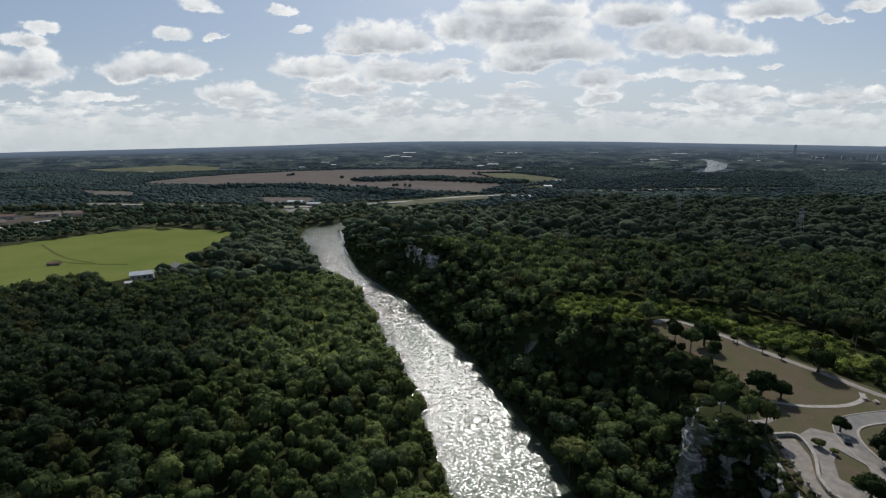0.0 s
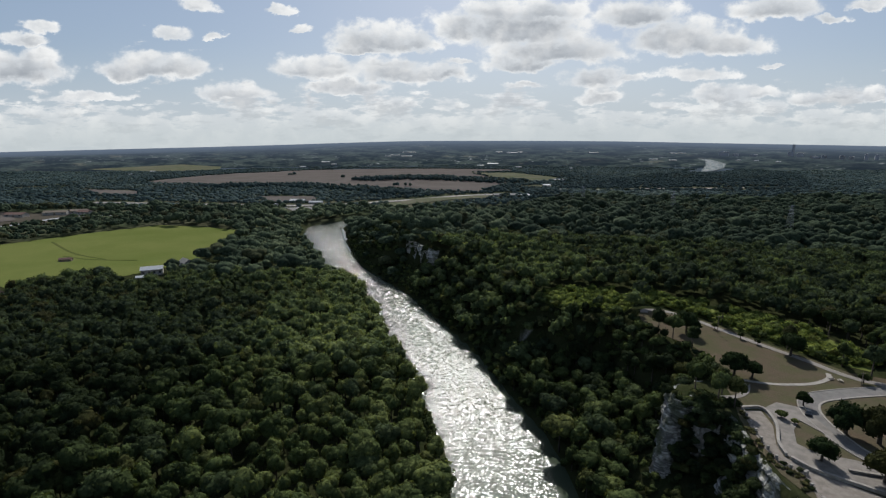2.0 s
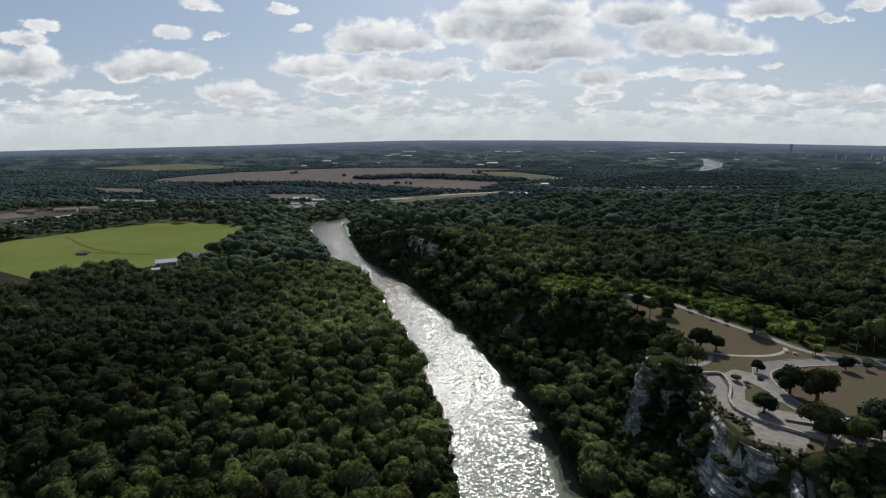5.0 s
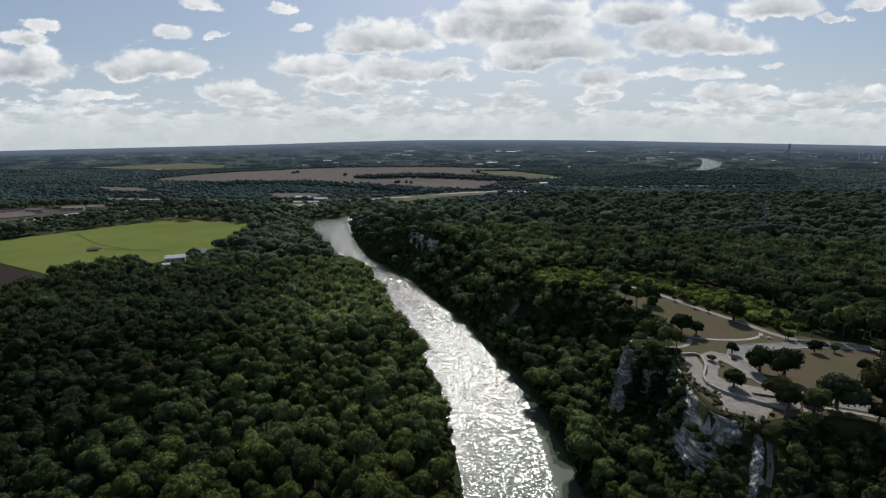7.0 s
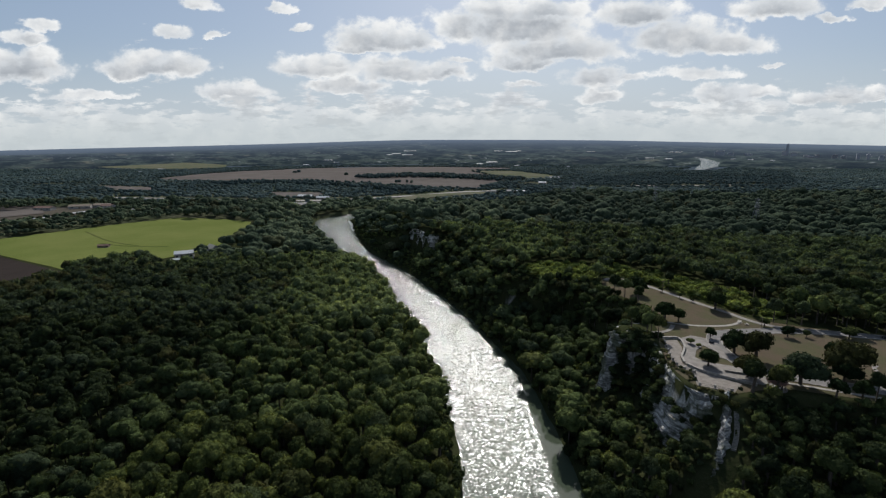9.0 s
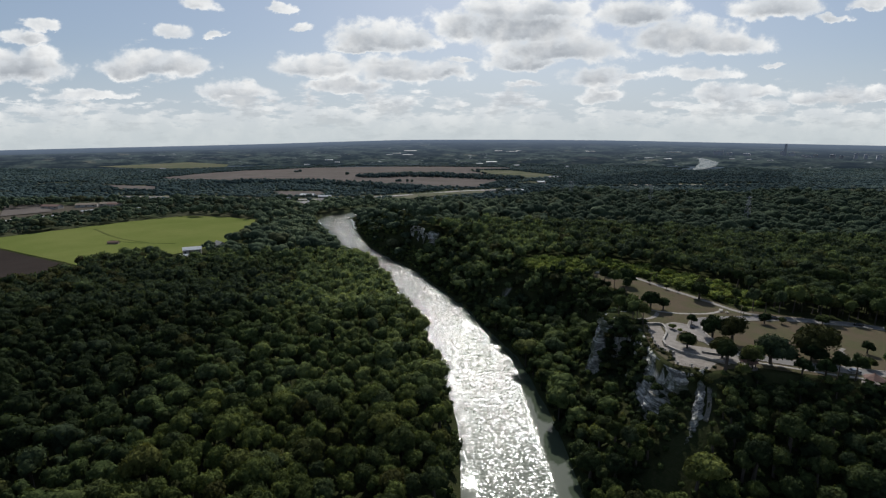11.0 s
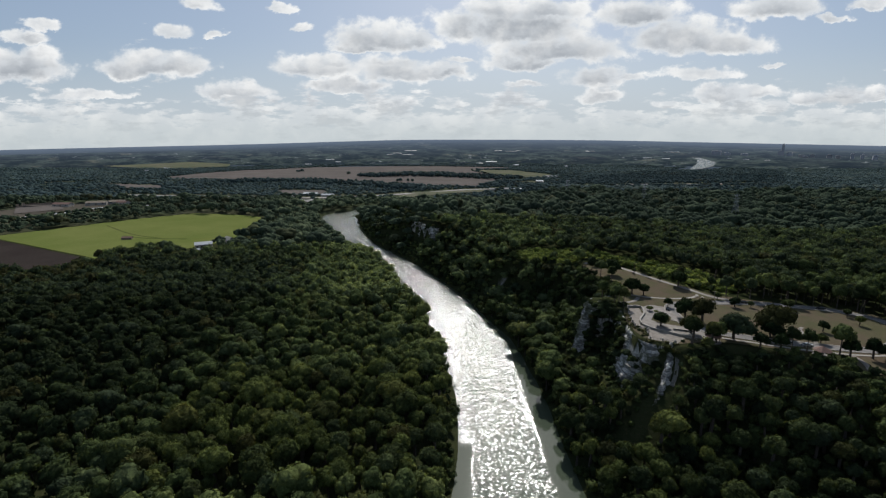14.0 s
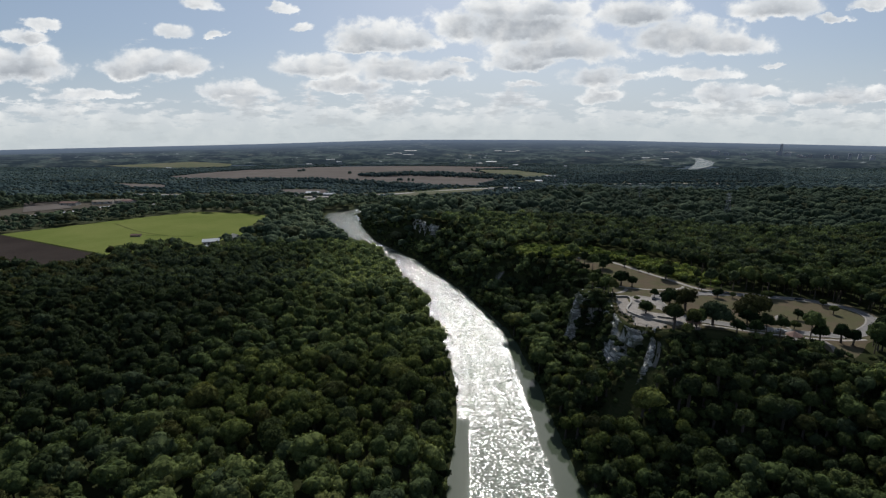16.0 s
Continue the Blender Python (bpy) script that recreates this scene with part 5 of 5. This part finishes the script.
def fence(name, points, gap, high, label):
    """Stone posts joined by two steel rails."""
    line = dense(points, gap)
    z0 = hz(line[0].x, line[0].y)
    ob = thing(name, pose(line[0].x, line[0].y, z0), label, "fence")
    last = None
    for p in line:
        z = hz(p.x, p.y) - z0 + 0.1
        at = Vector((p.x - line[0].x, p.y - line[0].y, z))
        bm = bmesh.new()
        box(bm, at.x - 0.27, at.x + 0.27, at.y - 0.27, at.y + 0.27, at.z - 0.3, at.z + high)
        box(bm, at.x - 0.36, at.x + 0.36, at.y - 0.36, at.y + 0.36, at.z + high, at.z + high + 0.14, 0.04)
        part("post", bm, M_KERB, ob)
        if last is not None:
            for h_ in (0.45, 0.95):
                bm = bmesh.new()
                rod(bm, last + Vector((0, 0, h_)), at + Vector((0, 0, h_)), 0.045)
                part("rail", bm, M_DARKMETAL, ob)
        last = at
    return ob


fence("railing", [(97.4, 128.8), (94.6, 119), (92.0, 108), (91.8, 100.4), (95.2, 96.6)], 4.4, 1.15, "stone posts and steel rails along the cliff edge")
fence("railing", [(94.4, 96.2), (91.8, 87.2), (96.8, 84.6), (101, 82)], 5.0, 1.15, "stone posts and rails round the lower terrace corner")
fence("railing", [(84, 136), (91, 135.4), (97, 135.5)], 5.0, 1.0, "short run of posts and rails on the cliff top")


def stairs(name, points, tops, wide, count, label):
    """Steps cut down the spur, one slab each."""
    line = dense(points, sum((Vector(b) - Vector(a)).length for a, b in zip(points[:-1], points[1:])) / count)
    ob = thing(name, pose(points[0][0], points[0][1], tops[0]), label, "stairs", kind="structure")
    for k in range(len(line) - 1):
        a, b = line[k] - line[0], line[k + 1] - line[0]
        run = (b - a).normalized()
        side = Vector((run.y, -run.x)) * wide / 2
        z = (tops[1] - tops[0]) * k / count
        bm = bmesh.new()
        low = [bm.verts.new((q.x, q.y, z - 0.8)) for q in (a - side, a + side, b + side, b - side)]
        high = [bm.verts.new((q.co.x, q.co.y, z)) for q in low]
        bm.faces.new(low[::-1])
        bm.faces.new(high)
        for i in range(4):
            bm.faces.new((low[i], low[(i + 1) % 4], high[(i + 1) % 4], high[i]))
        part("step", bm, M_STEP, ob)
    return ob


stairs("stairs", [(101, 80.5), (99.3, 76), (97, 71), (95, 67.5), (92.5, 64.3)], (33.4, 23.6), 1.5, 34, "pale stone steps going down the rocky spur")


def picnic_table(px, py, turn, label):
    ob = thing("picnic_table", pose(px, py, hz(px, py) + 0.12, 0, 0, turn), label, "table", "picnic tables")
    part("tabletop", box(bmesh.new(), -0.95, 0.95, -0.38, 0.38, 0.70, 0.77, 0.02), M_KERB, ob)
    for s in (-1, 1):
        part("bench", box(bmesh.new(), -0.95, 0.95, s * 0.75 - 0.14, s * 0.75 + 0.14, 0.42, 0.48, 0.02), M_KERB, ob)
        bm = box(bmesh.new(), s * 0.6 - 0.06, s * 0.6 + 0.06, -0.8, 0.8, 0.34, 0.42)
        box(bm, s * 0.6 - 0.09, s * 0.6 + 0.09, -0.12, 0.12, 0.0, 0.72)
        part("support", bm, M_KERB, ob)
    return ob


picnic_table(147, 155, 20, "pale concrete picnic table at the end of the path")
picnic_table(149.5, 153.4, 65, "pale concrete picnic table by the lawn")
picnic_table(112, 166, 10, "pale concrete picnic table under the oaks")


def shelter(px, py, label):
    """A hipped shingle roof on six posts."""
    ob = thing("picnic_shelter", pose(px, py, hz(px, py) + 0.1), label, "shelter", "picnic shelters")
    bm = bmesh.new()
    bmesh.ops.create_cone(bm, cap_ends=True, segments=8, radius1=3.6, radius2=0.35, depth=1.7, matrix=Matrix.Translation((0, 0, 3.45)))
    part("roof", bm, M_BROWNROOF, ob)
    part("finial", rod(bmesh.new(), (0, 0, 4.2), (0, 0, 4.7), 0.3, 0.1, 8), M_BROWNROOF, ob)
    for k in range(6):
        a = k * math.pi / 3
        part("post", rod(bmesh.new(), (2.9 * math.cos(a), 2.9 * math.sin(a), -0.2), (2.9 * math.cos(a), 2.9 * math.sin(a), 2.7), 0.12, None, 8), M_TIMBER, ob)
    part("slab", rod(bmesh.new(), (0, 0, -0.25), (0, 0, 0.12), 3.5, None, 12), M_CONCRETE, ob)
    return ob


shelter(119.5, 86.5, "picnic shelter with a reddish brown shingle roof")
shelter(161, 77, "picnic shelter with a brown shingle roof by the drive")


def pole(px, py, high, label):
    ob = thing("utility_pole", pose(px, py, hz(px, py)), label, "pole")
    part("mast", rod(bmesh.new(), (0, 0, -0.5), (0, 0, high), 0.16, 0.10, 8), M_TIMBER, ob)
    part("crossarm", box(bmesh.new(), -0.9, 0.9, -0.06, 0.06, high - 0.7, high - 0.55), M_TIMBER, ob)
    for s in (-0.75, 0.75):
        part("insulator", rod(bmesh.new(), (s, 0, high - 0.55), (s, 0, high - 0.3), 0.05), M_KERB, ob)
    return ob


pole(127.5, 199, 8.5, "slim wooden pole at the edge of the lawn")
pole(154.5, 150, 6.0, "thin wooden pole beside the drive")


def car(px, py, turn, paint, label, lift=0.22):
    """A parked car: shaped body, glasshouse, bumpers, lights and wheels."""
    ob = thing("car", pose(px, py, hz(px, py) + lift, 0, 0, turn), label, "car", "parked cars")
    bm = bmesh.new()
    outline = [(-2.2, 0.35), (-2.25, 0.75), (-2.05, 0.95), (-1.1, 1.0), (1.05, 0.98), (2.05, 0.82), (2.22, 0.6), (2.2, 0.35)]
    sides = [[bm.verts.new((a, s, b)) for a, b in outline] for s in (-0.88, 0.88)]
    bm.faces.new(sides[0])
    bm.faces.new(sides[1][::-1])
    for i in range(len(outline)):
        j = (i + 1) % len(outline)
        bm.faces.new((sides[0][i], sides[0][j], sides[1][j], sides[1][i]))
    body_ = part("body", bm, paint, ob)
    bm = bmesh.new()
    low = [bm.verts.new(c) for c in ((-1.7, -0.8, 0.98), (1.15, -0.8, 0.98), (1.15, 0.8, 0.98), (-1.7, 0.8, 0.98))]
    high = [bm.verts.new(c) for c in ((-1.1, -0.62, 1.46), (0.35, -0.62, 1.48), (0.35, 0.62, 1.48), (-1.1, 0.62, 1.46))]
    for i in range(4):
        bm.faces.new((low[i], low[(i + 1) % 4], high[(i + 1) % 4], high[i]))
    part("window", bm, M_GLASS, ob, "dark tinted glass")
    part("roof", box(bmesh.new(), -1.12, 0.38, -0.63, 0.63, 1.45, 1.51, 0.02), paint, ob)
    for s in (-1, 1):
        part("headlight", box(bmesh.new(), 2.12, 2.24, s * 0.62 - 0.18, s * 0.62 + 0.18, 0.62, 0.76), M_WHITE, ob)
        part("bumper", box(bmesh.new(), s * 2.2 - 0.1, s * 2.2 + 0.1, -0.82, 0.82, 0.34, 0.52, 0.03), paint, ob)
        for q in (-1.35, 1.35):
            wheel = part("wheel", rod(bmesh.new(), (q, s * 0.72, 0.33), (q, s * 0.93, 0.33), 0.33, None, 12), M_RUBBER, ob)
            part("rim", rod(bmesh.new(), (q, s * 0.92, 0.33), (q, s * 0.945, 0.33), 0.2, None, 8), M_GREYSTEEL, wheel)
    return ob


for px, py, turn, k, label in ((118, 127.5, 60, 0, "dark parked car beside a small tree"), (146, 90.5, -14, 0, "dark car parked on the loop drive"),
                               (154, 89.2, -10, 0, "dark car parked under an oak"), (170, 148, 150, 0, "dark car parked by the lawn"),
                               (212, 145, 175, 0, "dark car parked in the shade of a tree"), (128, 98.5, -20, 2, "white car parked near the picnic shelter"),
                               (162, 86.8, -8, 1, "silver car parked on the loop drive")):
    car(px, py, turn, M_CARS[k], label)


# ---- buildings ----
def house(name, px, py, turn, length, wide, eaves, ridge, wall_mat, roof_mat, label, category="house", windows=3, lift=0.0, z=None):
    """A gabled building: walls, overhanging roof slopes, door and windows with frames."""
    ob = thing(name, pose(px, py, (hz(px, py) if z is None else z) + lift, 0, 0, turn), label, category)
    a, b = length / 2, wide / 2
    bm = bmesh.new()
    low = [bm.verts.new(c) for c in ((-a, -b, -1.0), (a, -b, -1.0), (a, b, -1.0), (-a, b, -1.0))]
    high = [bm.verts.new((q.co.x, q.co.y, eaves)) for q in low]
    g0, g1 = bm.verts.new((-a, 0, ridge - 0.15)), bm.verts.new((a, 0, ridge - 0.15))
    bm.faces.new((low[0], low[1], high[1], high[0]))
    bm.faces.new((low[2], low[3], high[3], high[2]))
    bm.faces.new((low[1], low[2], high[2], g1, high[1]))
    bm.faces.new((low[3], low[0], high[0], g0, high[3]))
    part("wall", bm, wall_mat, ob)
    over = min(0.6, wide * 0.08)
    for s in (-1, 1):
        bm = bmesh.new()
        slope = (ridge - eaves) / b
        edge = [(-a - over, s * (b + over), eaves - slope * over), (a + over, s * (b + over), eaves - slope * over), (a + over, 0, ridge), (-a - over, 0, ridge)]
        down = [bm.verts.new(c) for c in edge]
        up = [bm.verts.new((c[0], c[1], c[2] + 0.22)) for c in edge]
        bm.faces.new(up)
        bm.faces.new(down[::-1])
        for i in range(4):
            bm.faces.new((down[i], down[(i + 1) % 4], up[(i + 1) % 4], up[i]))
        part("roof", bm, roof_mat, ob)
    k = max(1.0, length / 12)
    part("door", box(bmesh.new(), -0.5 * k, 0.5 * k, -b - 0.08, -b + 0.02, 0, min(eaves * 0.8, 2.1 * k)), M_TIMBER, ob)
    for i in range(windows):
        q = -a + (i + 0.5) * length / windows
        if abs(q) < 0.9 * k:
            continue
        w_ = part("window", box(bmesh.new(), q - 0.6 * k, q + 0.6 * k, -b - 0.07, -b + 0.02, eaves * 0.35, eaves * 0.75), M_GLASS, ob)
        part("frame", box(bmesh.new(), q - 0.72 * k, q + 0.72 * k, -b - 0.05, -b + 0.02, eaves * 0.29, eaves * 0.35), M_WHITE, w_)
    return ob


house("barn", -263, 411, 24, 17, 9, 5.6, 7.8, M_SIDING, M_TIN, "long open barn with a pale metal roof by the pasture", "barn", 4)
house("shed", -262, 392, 20, 7, 5, 3, 4, M_SIDING, M_WHITE, "small white-roofed shed beside the barn", "shed", 2)
house("farmhouse", -249, 444, -40, 13, 9, 4.0, 7.0, M_SIDING, M_WALLSTONE, "tan farmhouse with a steep pale roof among trees", "house", 3)
house("hut", -381, 464, 12, 11, 5, 2.4, 3.6, M_TIMBER, M_BROWNROOF, "dark low cattle shed standing in the pasture", "shed", 3)
g = np.random.default_rng(5)
for px, py, l_, w_, roof, label in ((-645, 795, 34, 14, M_TIMBER, "long low house with a grey-brown roof among trees"), (-618, 812, 26, 13, M_TIMBER, "low house with a weathered roof by the road"),
                                    (-690, 770, 30, 14, M_BROWNROOF, "brown-roofed house beside the valley road"), (-600, 800, 22, 12, M_BROWNROOF, "brown-roofed house by the road"),
                                    (-321, 895, 26, 12, M_WHITE, "white flat building by the parking lot"), (-290, 960, 30, 14, M_WHITE, "white-roofed building behind the parking lot"),
                                    (-245, 925, 26, 10, M_WHITE, "long white building at the river mouth"), (-205, 765, 12, 7, M_WHITE, "small white boathouse at the water's edge"),
                                    (216, 835, 18, 9, M_WHITE, "white roof showing through the woods"), (160, 962, 24, 11, M_TIN, "pale roof among the trees"),
                                    (118, 1060, 16, 9, M_SIDING, "metal-roofed building by the highway"), (277, 1304, 20, 12, M_WHITE, "white house in the woods"),
                                    (148, 985, 22, 10, M_SIDING, "tan-roofed building near the highway"), (350, 1500, 40, 16, M_FACADE, "pale building at the edge of the fields")):
    house("house", px, py, float(g.uniform(-25, 25)), l_, w_, 4.2, 6.6, M_SIDING, roof, label, "house", 3, lift=3.5 if py < 850 and px > 0 else 0.6)
for px, py, l_, label in ((-680, 2394, 60, "white farm building at the edge of the plain"), (-713, 3013, 110, "white warehouse on the far plain"), (-588, 2672, 60, "pale warehouse roof among trees"),
                          (-466, 4211, 120, "pale factory roof on the plain"), (-309, 4215, 200, "long white factory on the far plain"), (-439, 4609, 180, "white warehouse among trees"), (187, 2473, 70, "white industrial shed beyond the fields"),
                          (270, 2688, 130, "long white industrial shed beyond the fields"), (640, 5708, 190, "white warehouse far off"), (750, 5402, 260, "long white warehouse far off"),
                          (879, 5716, 120, "small white warehouse far off"), (350, 2292, 56, "white farm building beyond the hedges"), (567, 2186, 24, "white house beyond the fields"),
                          (1634, 5432, 240, "pale warehouse far off"), (2420, 5170, 300, "great arched white arena roof far off"), (1431, 3377, 120, "row of pale roofs by the town"),
                          (1481, 3200, 110, "row of pale town roofs"), (1887, 3166, 60, "white roof at the edge of town"), (1939, 3066, 70, "white roof near the river"),
                          (1965, 2900, 60, "white-roofed house at the edge of the woods"), (-1161, 1971, 50, "white farmhouse on the plain"), (-1137, 1790, 40, "small farm with a pale roof"),
                          (2480, 5180, 200, "pale town roofs far off"), (-390, 5780, 320, "white roofs near the horizon")):
    fx, fy = folded(px, py)
    k = math.hypot(fx, fy) / math.hypot(px, py)
    house("warehouse", fx, fy, float(g.uniform(-12, 12)), l_ * k * 0.45, max(8.0, l_ * k * 0.16), 5.0 * max(k, 0.75), 7.0 * max(k, 0.75), M_FACADE, M_WHITE, label, "warehouse", 2)


def tower_block(px, py, wide, high, mat, label, crown_=0.6):
    """A town building: shaft in stepped storeys, corner strips, cornice and a smaller top."""
    fx, fy = folded(px, py)
    ob = thing("office_tower", pose(fx, fy, hz(fx, fy), 0, 0, -35), label, "building", "town buildings")
    a = wide / 2
    part("shaft", box(bmesh.new(), -a, a, -a, a, -3, high), mat, ob)
    part("cornice", box(bmesh.new(), -a - 1, a + 1, -a - 1, a + 1, high, high + 2), M_TOWER, ob)
    part("penthouse", box(bmesh.new(), -a * crown_, a * crown_, -a * crown_, a * crown_, high + 2, high * 1.08 + 3), mat, ob)
    for i in range(3):
        z = high * (0.2 + 0.27 * i)
        part("window_band", box(bmesh.new(), -a - 0.2, a + 0.2, -a - 0.2, a + 0.2, z, z + high * 0.06), M_TOWER, ob)
    return ob


for px, py, w_, h_, mat, label in ((2901, 4123, 15, 66, M_TOWER, "tall dark brick tower over the distant town"), (3010, 4301, 34, 22, M_TOWER, "dark office block beside the tall tower"),
                                   (2424, 4288, 52, 24, M_TOWER, "wide dark building near the far river"), (2844, 3957, 34, 20, M_TOWER, "dark block below the tall tower"),
                                   (2725, 3660, 26, 12, M_FACADE, "pale flat-roofed town building"), (2812, 3662, 22, 14, M_FACADE, "pale town building with a flat roof"),
                                   (2811, 3292, 16, 28, M_TOWER, "slim dark building in the distant town"), (2882, 3294, 16, 24, M_TOWER, "slim dark town building"),
                                   (2840, 3531, 24, 16, M_FACADE, "pale block of flats in the town"), (2805, 3407, 20, 14, M_FACADE, "pale block in the distant town"),
                                   (2786, 3083, 22, 22, M_TOWER, "dark building at the edge of town"), (2569, 4114, 40, 10, M_TOWER, "long dark town building"),
                                   (2525, 4291, 30, 12, M_TOWER, "dark low town building"), (2640, 3500, 30, 9, M_FACADE, "pale low town building")):
    tower_block(px, py, w_, h_, mat, label)


def pylon(px, py, high, label):
    """A lattice mast: four legs, braces and three crossarms."""
    ob = thing("pylon", pose(px, py, hz(px, py), 0, 0, 25), label, "pylon", "pylons")
    def at(k, z):
        w = 3.4 * (1 - z / high) + 0.5
        return Vector((w * (1, -1, -1, 1)[k], w * (1, 1, -1, -1)[k], z))
    for k in range(4):
        part("leg", rod(bmesh.new(), at(k, -1), at(k, high), 0.16, 0.09, 5), M_GREYSTEEL, ob)
        bm = bmesh.new()
        for i in range(8):
            z0, z1 = high * i / 8, high * (i + 1) / 8
            rod(bm, at(k, z0), at((k + 1) % 4, z1), 0.08, None, 4)
            rod(bm, at((k + 1) % 4, z0), at(k, z1), 0.08, None, 4)
        part("brace", bm, M_GREYSTEEL, ob)
    for q in (0.72, 0.84, 0.95):
        part("crossarm", box(bmesh.new(), -5.5, 5.5, -0.25, 0.25, high * q, high * q + 0.5), M_GREYSTEEL, ob)
    return ob


pylon(371, 503, 36, "grey lattice power pylon rising out of the woods")
pylon(319, 664, 34, "grey lattice power pylon in the middle of the woods")
pylon(220, 758, 34, "grey lattice power pylon far off in the woods")


# ---- bridge and road traffic ----
def bridge(px, py, turn, length, label):
    ob = thing("bridge", pose(px, py, 9.0, 0, 0, turn), label, "bridge")
    part("deck", box(bmesh.new(), -length / 2, length / 2, -5, 5, -0.6, 0.4, 0.05), M_CONCRETE, ob)
    for s in (-5, 5):
        part("parapet", box(bmesh.new(), -length / 2, length / 2, s - 0.2, s + 0.2, 0.4, 1.3), M_KERB, ob)
    for q in (-0.36, -0.12, 0.12, 0.36):
        part("pier", box(bmesh.new(), q * length - 0.8, q * length + 0.8, -4, 4, -12, -0.6), M_CONCRETE, ob)
    return ob


bridge(-428, 815, 14, 96, "long pale concrete road bridge among trees")
for i, t in enumerate((0.40, 0.47, 0.55, 0.58, 0.62, 0.70, 0.76)):
    line = dense(VALLEY_ROAD, 4.0)
    p, q = line[int(t * len(line))], line[int(t * len(line)) + 1]
    car(p.x + (2.5 if i % 2 else -2.5), p.y, math.degrees(math.atan2(q.y - p.y, q.x - p.x)), M_CARS[(i * 2 + 1) % 3], "small car on the valley road", 0.55)
for i in range(9):
    car(-285 + 9 * i, 868 - 9 * i + (i % 3) * 14, 20, M_CARS[2 - i % 2], "pale car in the riverside parking lot", 0.85)
car(95, 1096, 20, M_CARS[2], "white car flashing in the sun on the highway", 1.3)
for poly in ([(-470, 560), (-400, 500), (-345, 470)], [(-400, 486), (-360, 470), (-310, 465)]):
    tagged(part("track", strip(poly, 2.6, 0.42, 0.2, 6), M_TRACK, label="faint dark track worn across the pasture"), category="track", kind="structure")
